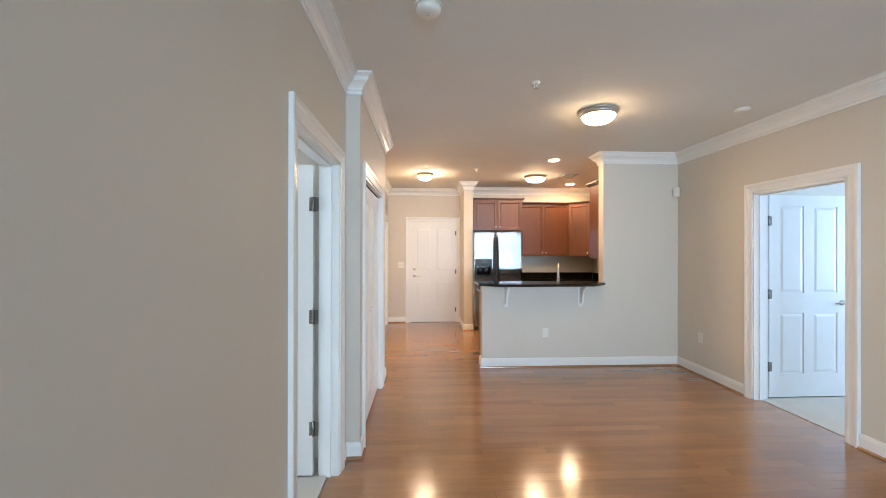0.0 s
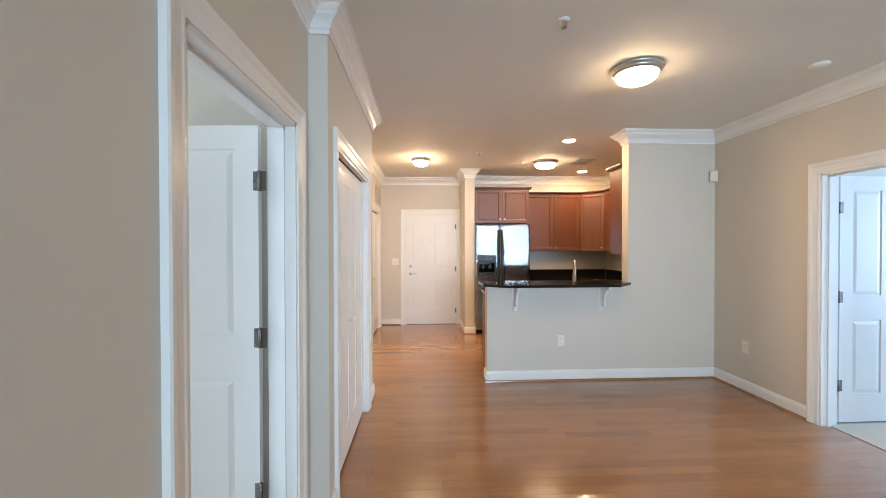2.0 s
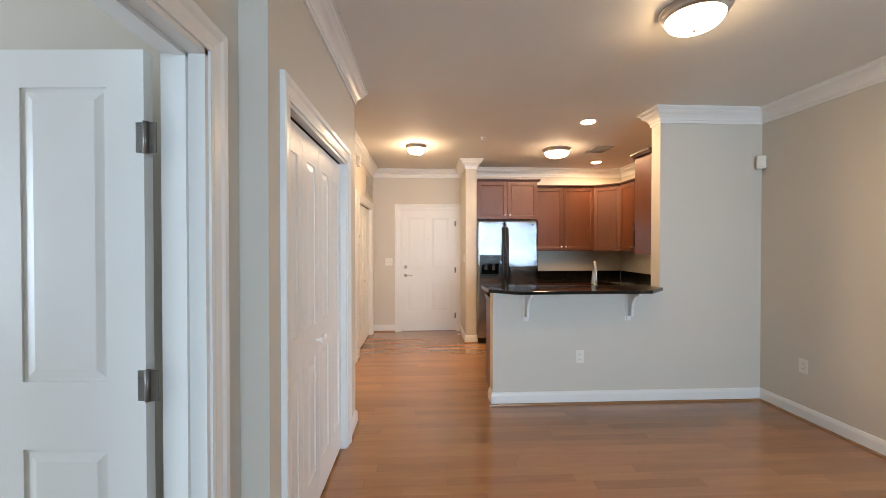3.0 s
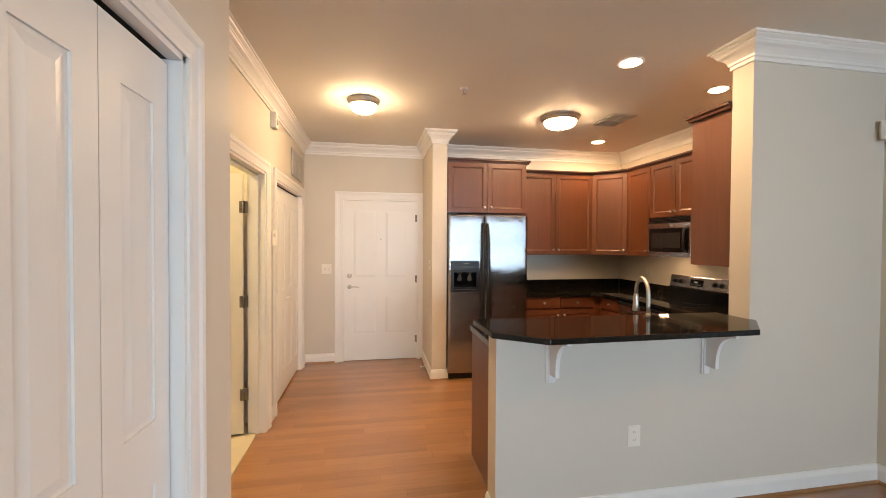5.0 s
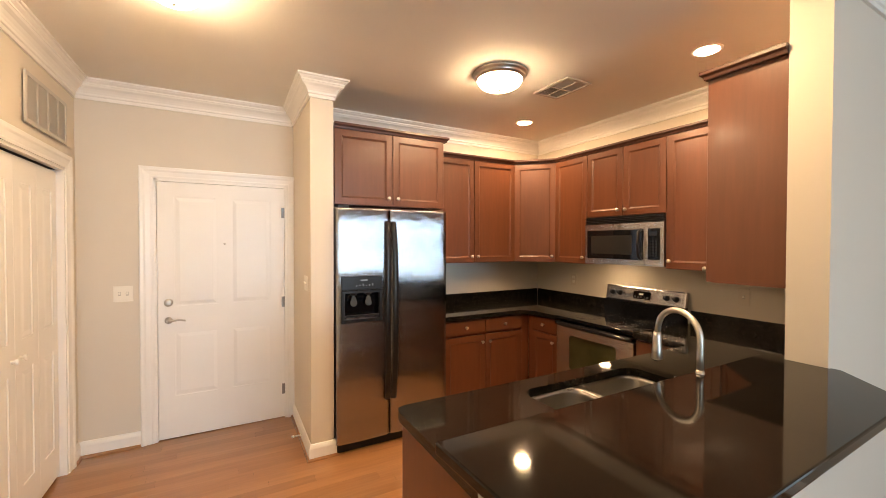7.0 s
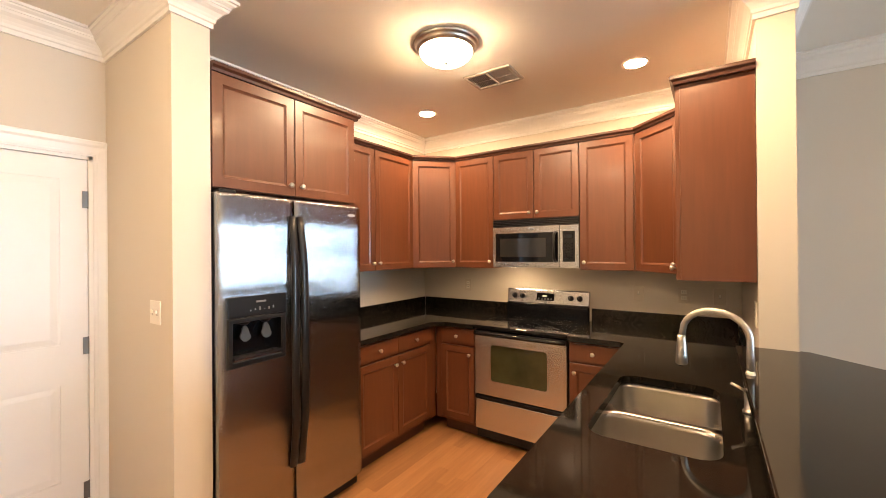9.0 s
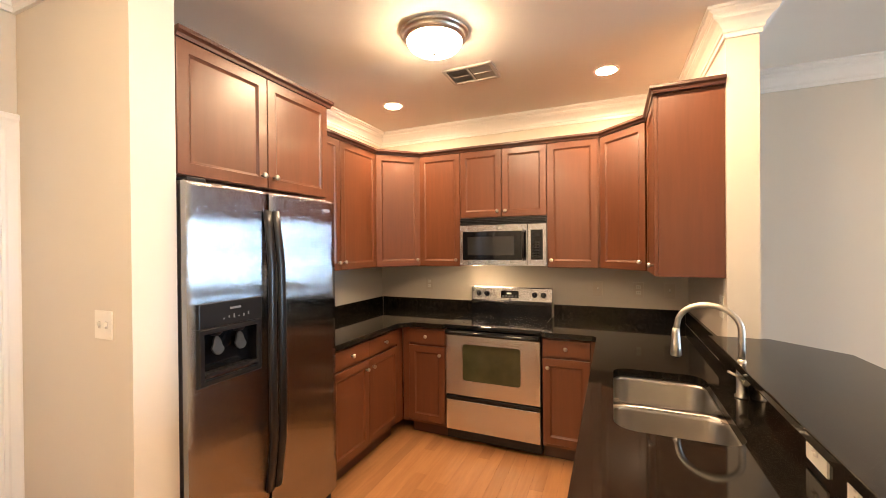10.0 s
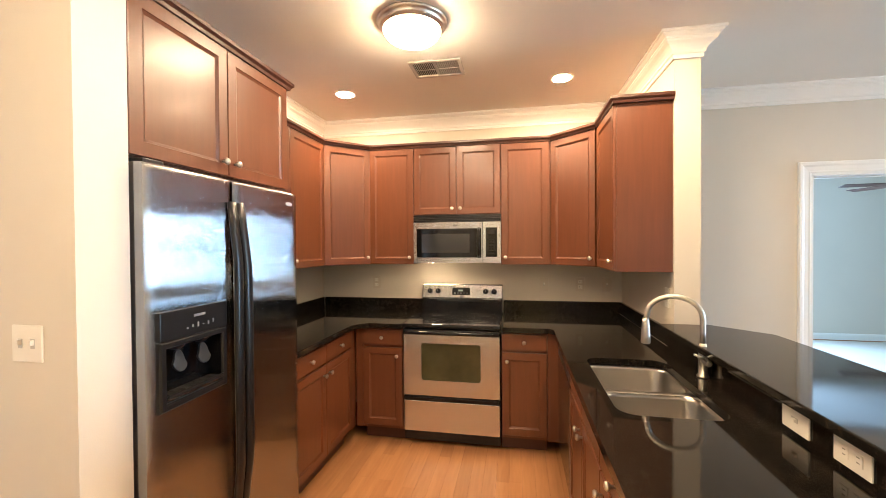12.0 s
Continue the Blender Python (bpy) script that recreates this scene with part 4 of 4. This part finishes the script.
part("nozzle", lathe([(0.016, 0), (0.014, -0.006)], 16, "z", (0.074, 0.217, 0.125)), M_BLACK, hd)
lv = part("lever_hub", lathe([(0.014, 0), (0.014, -0.045), (0.01, -0.052)], 16, "x", (-0.012, 0, 0.075)), M_NICKEL, FC)
part("lever", tube([(-0.05, 0, 0.075), (-0.058, 0.02, 0.095), (-0.062, 0.06, 0.115)], (0.006, 0.005), 10), M_NICKEL, lv, "slim side lever")

# ---- lamps ----


def dome_light(x, y, r, label, glass=None):
    t = thing("ceiling_light", pose(x, y, CEIL), label, "ceiling light", "ceiling lights")
    part("ring", lathe([(r * 0.94, 0), (r, -0.005), (r, -0.014), (r * 0.965, -0.021), (r * 0.92, -0.024), (r * 0.92, -0.034), (r * 0.9, -0.039), (r * 0.86, -0.042), (r * 0.845, -0.048), (r * 0.78, -0.048)], 48), M_NICKEL, t, "stepped brushed nickel ring")
    prof = [(r * 0.82 * math.cos(radians(a)) ** 0.7, -0.04 - 0.07 * math.sin(radians(a))) for a in range(0, 88, 8)]
    part("glass_dome", lathe(prof, 40), glass or M_DOME, t, "lit frosted glass dome")
    part("finial", lathe([(0.01, -0.107), (0.014, -0.112), (0.009, -0.12), (0.003, -0.125)], 14), M_NICKEL, t)
    return t


dome_light(1.73, 3.3, 0.172, "flush ceiling light with nickel ring in the living room, lit", M_DOME_DIM)
dome_light(0.2, 6.25, 0.136, "flush ceiling light with nickel ring in the entry, lit", M_DOME_ENTRY)
dome_light(2.035, 6.35, 0.186, "flush ceiling light with nickel ring in the kitchen, lit")


def can(x, y):
    t = thing("recessed_light", pose(x, y, CEIL), "round white recessed ceiling light, lit", "recessed light", "recessed lights")
    part("trim_ring", lathe([(0.082, 0), (0.082, -0.005), (0.07, -0.007), (0.064, -0.002), (0.06, -0.001)], 32), M_TRIM, t)
    part("lamp", lathe([(0.062, -0.003), (0.055, -0.008), (0.03, -0.011), (0.006, -0.012)], 24), M_CAN, t, "lit lamp face")


for x, y in ((1.965, 5.205), (2.925, 5.49), (2.907, 7.127)):
    can(x, y)

# ---- small fittings ----


def plate(name, m, label, w=0.075, h=0.118, gangs=1, kind="switch", category="switch", mat=None):
    """A cover plate in the x-z plane, facing -y."""
    t = thing(name, m, label, category)
    p = part("cover_plate", boxes((-w / 2, -0.006, -h / 2, w / 2, 0, h / 2), bevel=0.0025), mat or M_PLATE, t)
    for g in range(gangs):
        cx = (g - (gangs - 1) / 2) * 0.046
        if kind == "switch":
            tg = part("toggle", boxes((cx - 0.005, -0.016, -0.004, cx + 0.005, -0.005, 0.012), bevel=0.002), M_PLATE, p)
            part("slot", boxes((cx - 0.008, -0.0068, -0.014, cx + 0.008, -0.0058, 0.014)), M_VENT, p)
        else:
            for z in (-0.022, 0.022):
                part("receptacle", boxes((cx - 0.017, -0.008, z - 0.014, cx + 0.017, -0.005, z + 0.014), bevel=0.002), M_PLATE, p)
                for dx in (-0.007, 0.007):
                    part("slot", boxes((cx + dx - 0.0015, -0.0085, z - 0.004, cx + dx + 0.0015, -0.0079, z + 0.006)), M_SLOT, p)
    return t


plate("outlet", pose(1.718, HALF, 0.43), "ivory double outlet on the half wall", kind="outlet", category="outlet")
plate("outlet", pose(EAST, 4.365, 0.445, 0, 0, -90), "ivory double outlet low on the wall", kind="outlet", category="outlet")
plate("light_switch", pose(-0.285, ENTRY, 1.165), "ivory double light switch beside the entry door", w=0.118, gangs=2)
plate("light_switch", pose(0.912, 7.218, 1.247, 0, 0, -90), "ivory double light switch on the pilaster wall", w=0.11, h=0.108, gangs=2)
plate("outlet", pose(KIT_E, 7.13, 1.17, 0, 0, -90), "ivory outlet above the backsplash", kind="outlet", category="outlet", mat=M_BEIGE)
plate("light_switch", pose(KIT_E, 5.575, 1.17, 0, 0, -90), "ivory switch above the backsplash", mat=M_BEIGE)
plate("outlet", pose(KIT_E, 5.27, 1.17, 0, 0, -90), "ivory outlet above the backsplash", kind="outlet", category="outlet", mat=M_BEIGE)
plate("light_switch", pose(KIT_E, 5.05, 1.17, 0, 0, -90), "ivory switch above the backsplash", mat=M_BEIGE)
plate("outlet", pose(2.56, PIER_B, 1.2, 0, 0, 180), "ivory outlet on the pier", kind="outlet", category="outlet")
plate("light_switch", pose(1.397, 4.962, 0.977, 0, 90, 180), "ivory switch laid sideways in the bar riser")
plate("outlet", pose(1.187, 4.962, 0.977, 0, 90, 180), "ivory double outlet laid sideways in the bar riser", kind="outlet", category="outlet")

t = thing("alarm_sensor", pose(EAST - 0.03, HALF - 0.03, 2.21, 0, 0, -45), "small white alarm sensor in the wall corner", "sensor")
part("housing", boxes((-0.035, -0.045, -0.06, 0.035, 0.0, 0.06), bevel=0.01), M_PLATE, t)
part("lens", boxes((-0.022, -0.05, -0.035, 0.022, -0.04, 0.005), bevel=0.004), M_TRIM, t)
t = thing("thermostat", pose(HALL, 6.272, 1.53, 0, 0, 90), "white wall thermostat with a small display", "thermostat")
part("housing", boxes((-0.055, -0.03, -0.062, 0.055, 0, 0.062), bevel=0.006), M_PLATE, t)
part("display", boxes((-0.035, -0.0315, 0.01, 0.02, -0.0295, 0.04)), M_VENT, t)
t = thing("alarm_siren", pose(HALL, 6.29, 2.5, 0, 0, 90), "white box-shaped wall alarm siren", "alarm")
part("housing", boxes((-0.045, -0.05, -0.065, 0.045, 0, 0.065), bevel=0.012), M_PLATE, t)
part("horn", lathe([(0.025, -0.05), (0.022, -0.056), (0.012, -0.058)], 18, "y", (0.0, 0, -0.01)), M_VENT, t)


def grille(name, m, w, h, label, slats, tilt=25, wide=0.006):
    """A framed air grille with tilted slats along its width."""
    t = thing(name, m, label, "vent")
    part("backing", boxes((0.01, 0.004, 0.01, w - 0.01, 0.006, h - 0.01)), M_DUCT, t)
    part("frame", boxes((0, -0.008, 0, w, 0.003, 0.022), (0, -0.008, h - 0.022, w, 0.003, h), (0, -0.008, 0.022, 0.022, 0.003, h - 0.022), (w - 0.022, -0.008, 0.022, w, 0.003, h - 0.022)), M_VENT, t)
    for i in range(slats):
        z = 0.026 + (h - 0.052) * (i + 0.5) / slats
        s = part("slat", boxes((0.022, -wide, -0.0008, w - 0.022, wide, 0.0008)), M_VENT, t)
        s.matrix_basis = pose(0, -0.001, z, tilt, 0, 0)
    return t


g = grille("return_air_grille", pose(HALL + 0.01, 7.06, 2.19, 0, 0, 90), 0.6, 0.275, "white return air grille above the closet", 20, -48, 0.0075)
for i in range(1, 4):
    part("divider", boxes((0.15 * i - 0.006, -0.009, 0.022, 0.15 * i + 0.006, 0.003, 0.253)), M_VENT, g)
V = grille("ceiling_vent", pose(2.705, 6.495, CEIL - 0.006, 90, 0, -90), 0.34, 0.24, "metal ceiling air register with two banks of slats", 0)
part("divider", boxes((0.162, -0.01, 0.022, 0.178, 0.003, 0.218)), M_VENT, V)
part("cross_bar", boxes((0.022, -0.0075, 0.117, 0.162, -0.005, 0.123), (0.178, -0.0075, 0.117, 0.318, -0.005, 0.123)), M_VENT, V)
for bank, lean in ((0.024, 38), (0.18, -38)):
    for i in range(11):
        sl = part("slat", boxes((-0.0007, -0.0055, 0.022, 0.0007, 0.0055, 0.218)), M_VENT, V)
        sl.matrix_basis = pose(bank + 0.0125 * (i + 0.5), -0.001, 0, 0, 0, lean)
t = thing("smoke_detector", pose(0.212, 1.86, CEIL), "round white ceiling smoke detector", "smoke detector")
part("base", lathe([(0.07, 0), (0.07, -0.012), (0.066, -0.014)], 32), M_PLATE, t)
part("cover", lathe([(0.062, -0.014), (0.062, -0.034), (0.052, -0.046), (0.02, -0.05)], 32), M_PLATE, t)
part("test_button", lathe([(0.012, -0.05), (0.011, -0.053)], 14), M_VENT, t)
t = thing("heat_detector", pose(2.957, 3.19, CEIL), "flat round white ceiling detector", "detector")
part("base", lathe([(0.06, 0), (0.06, -0.01), (0.045, -0.022), (0.02, -0.026)], 28), M_PLATE, t)


def sprinkler(x, y):
    t = thing("sprinkler", pose(x, y, CEIL), "small white pendent fire sprinkler", "sprinkler", "sprinklers")
    part("escutcheon", lathe([(0.032, 0), (0.03, -0.006), (0.014, -0.01)], 20), M_TRIM, t)
    part("stem", lathe([(0.009, -0.008), (0.009, -0.03), (0.005, -0.036)], 12), M_NICKEL, t)
    part("deflector", lathe([(0.018, -0.044), (0.018, -0.046)], 14), M_NICKEL, t)
    part("frame_arms", boxes((-0.012, -0.002, -0.045, -0.009, 0.002, -0.026), (0.009, -0.002, -0.045, 0.012, 0.002, -0.026)), M_NICKEL, t)


sprinkler(1.01, 2.74)
sprinkler(0.98, 5.84)

# ceiling fan in the east bedroom
t = thing("ceiling_fan", pose(5.55, 1.27, CEIL), "dark-bladed ceiling fan in the bedroom", "ceiling fan")
part("canopy", lathe([(0.06, 0), (0.055, -0.04), (0.02, -0.05)], 24), M_NICKEL, t)
part("rod", tube([(0, 0, -0.04), (0, 0, -0.42)], 0.012), M_NICKEL, t)
part("motor", lathe([(0.05, -0.42), (0.1, -0.45), (0.1, -0.53), (0.06, -0.56)], 28), M_NICKEL, t)
for i in range(5):
    bl = part("blade", boxes((0.12, -0.06, -0.004, 0.66, 0.06, 0.004), bevel=0.003), M_CHERRY_DARK, t)
    bl.matrix_basis = pose(0, 0, -0.505, 0, 0, 13 + 72 * i) @ pose(0, 0, 0, 10, 0, 0)
# lamp in the bathroom
t = thing("bath_ceiling_light", pose(-1.5, 5.5, CEIL), "lit round bathroom ceiling light", "ceiling light")
part("globe", lathe([(0.13, 0), (0.13, -0.03), (0.1, -0.07), (0.03, -0.09)], 28), M_BULB_BATH, t)

t = thing("door_stop", pose(0.912 - 0.016, 7.34, 0.06), "small white-tipped spring door stop on the baseboard", "door stop")
part("spring", tube([(0, 0, 0), (-0.03, 0, 0.001), (-0.06, 0, 0.0)], 0.005, 10), M_NICKEL, t)
part("tip", lathe([(0.009, -0.058), (0.01, -0.07), (0.007, -0.076)], 14, "x"), M_TRIM, t)

# ---- floor boards ----
FLOOR_T = 0.018
room_floor = solid("floor", boxes((-0.6, BACK, -0.08, EAST + 0.07, HALF, -FLOOR_T), (-0.67, HALF, -0.08, KIT_E, 8.0, -FLOOR_T)), M_GAP, "glossy reddish-brown hardwood strip floor", "floor", "structure")
rng = random.Random(4)
PW = 0.083
near, far = [], []


def planks(x0, x1, y0, y1):
    y = y0
    while y < y1 - 1e-4:
        x = x0 - rng.uniform(0, 0.9)
        while x < x1:
            n = rng.uniform(0.45, 1.25)
            a, b = max(x, x0), min(x + n, x1)
            if b - a > 0.03:
                (near if (y > 4.6 or y > 2.2 and b < 1.7) else far).append((a, b, y, min(y + PW, y1)))
            x += n
        y += PW


planks(W1 - 0.065, EAST + 0.068, BACK, HALF)
planks(HALL - 0.058, KIT_E, HALF, ENTRY + 0.04)


def plank(bm, a, b, y0, y1, lift):
    g, e = 0.00025, 0.0001
    lo = [bm.verts.new(p) for p in ((a + g, y0 + g, -FLOOR_T), (b - g, y0 + g, -FLOOR_T), (b - g, y1 - g, -FLOOR_T), (a + g, y1 - g, -FLOOR_T))]
    md = [bm.verts.new((v.co.x, v.co.y, -e + lift)) for v in lo]
    hi = [bm.verts.new(p) for p in ((a + g + e, y0 + g + e, lift), (b - g - e, y0 + g + e, lift), (b - g - e, y1 - g - e, lift), (a + g + e, y1 - g - e, lift))]
    for u, v in ((lo, md), (md, hi)):
        for i in range(4):
            bm.faces.new((u[i], u[(i + 1) % 4], v[(i + 1) % 4], v[i]))
    bm.faces.new(hi)


far += near[300:]
for a, b, y0, y1 in near[:300]:
    bm = bmesh.new()
    plank(bm, a, b, y0, y1, 0.0)
    part("plank", bm, M_FLOOR, room_floor)
bm = bmesh.new()
for a, b, y0, y1 in far:
    plank(bm, a, b, y0, y1, 0.0)
tagged(part("planks", bm, M_FLOOR, room_floor), kind="stuff")
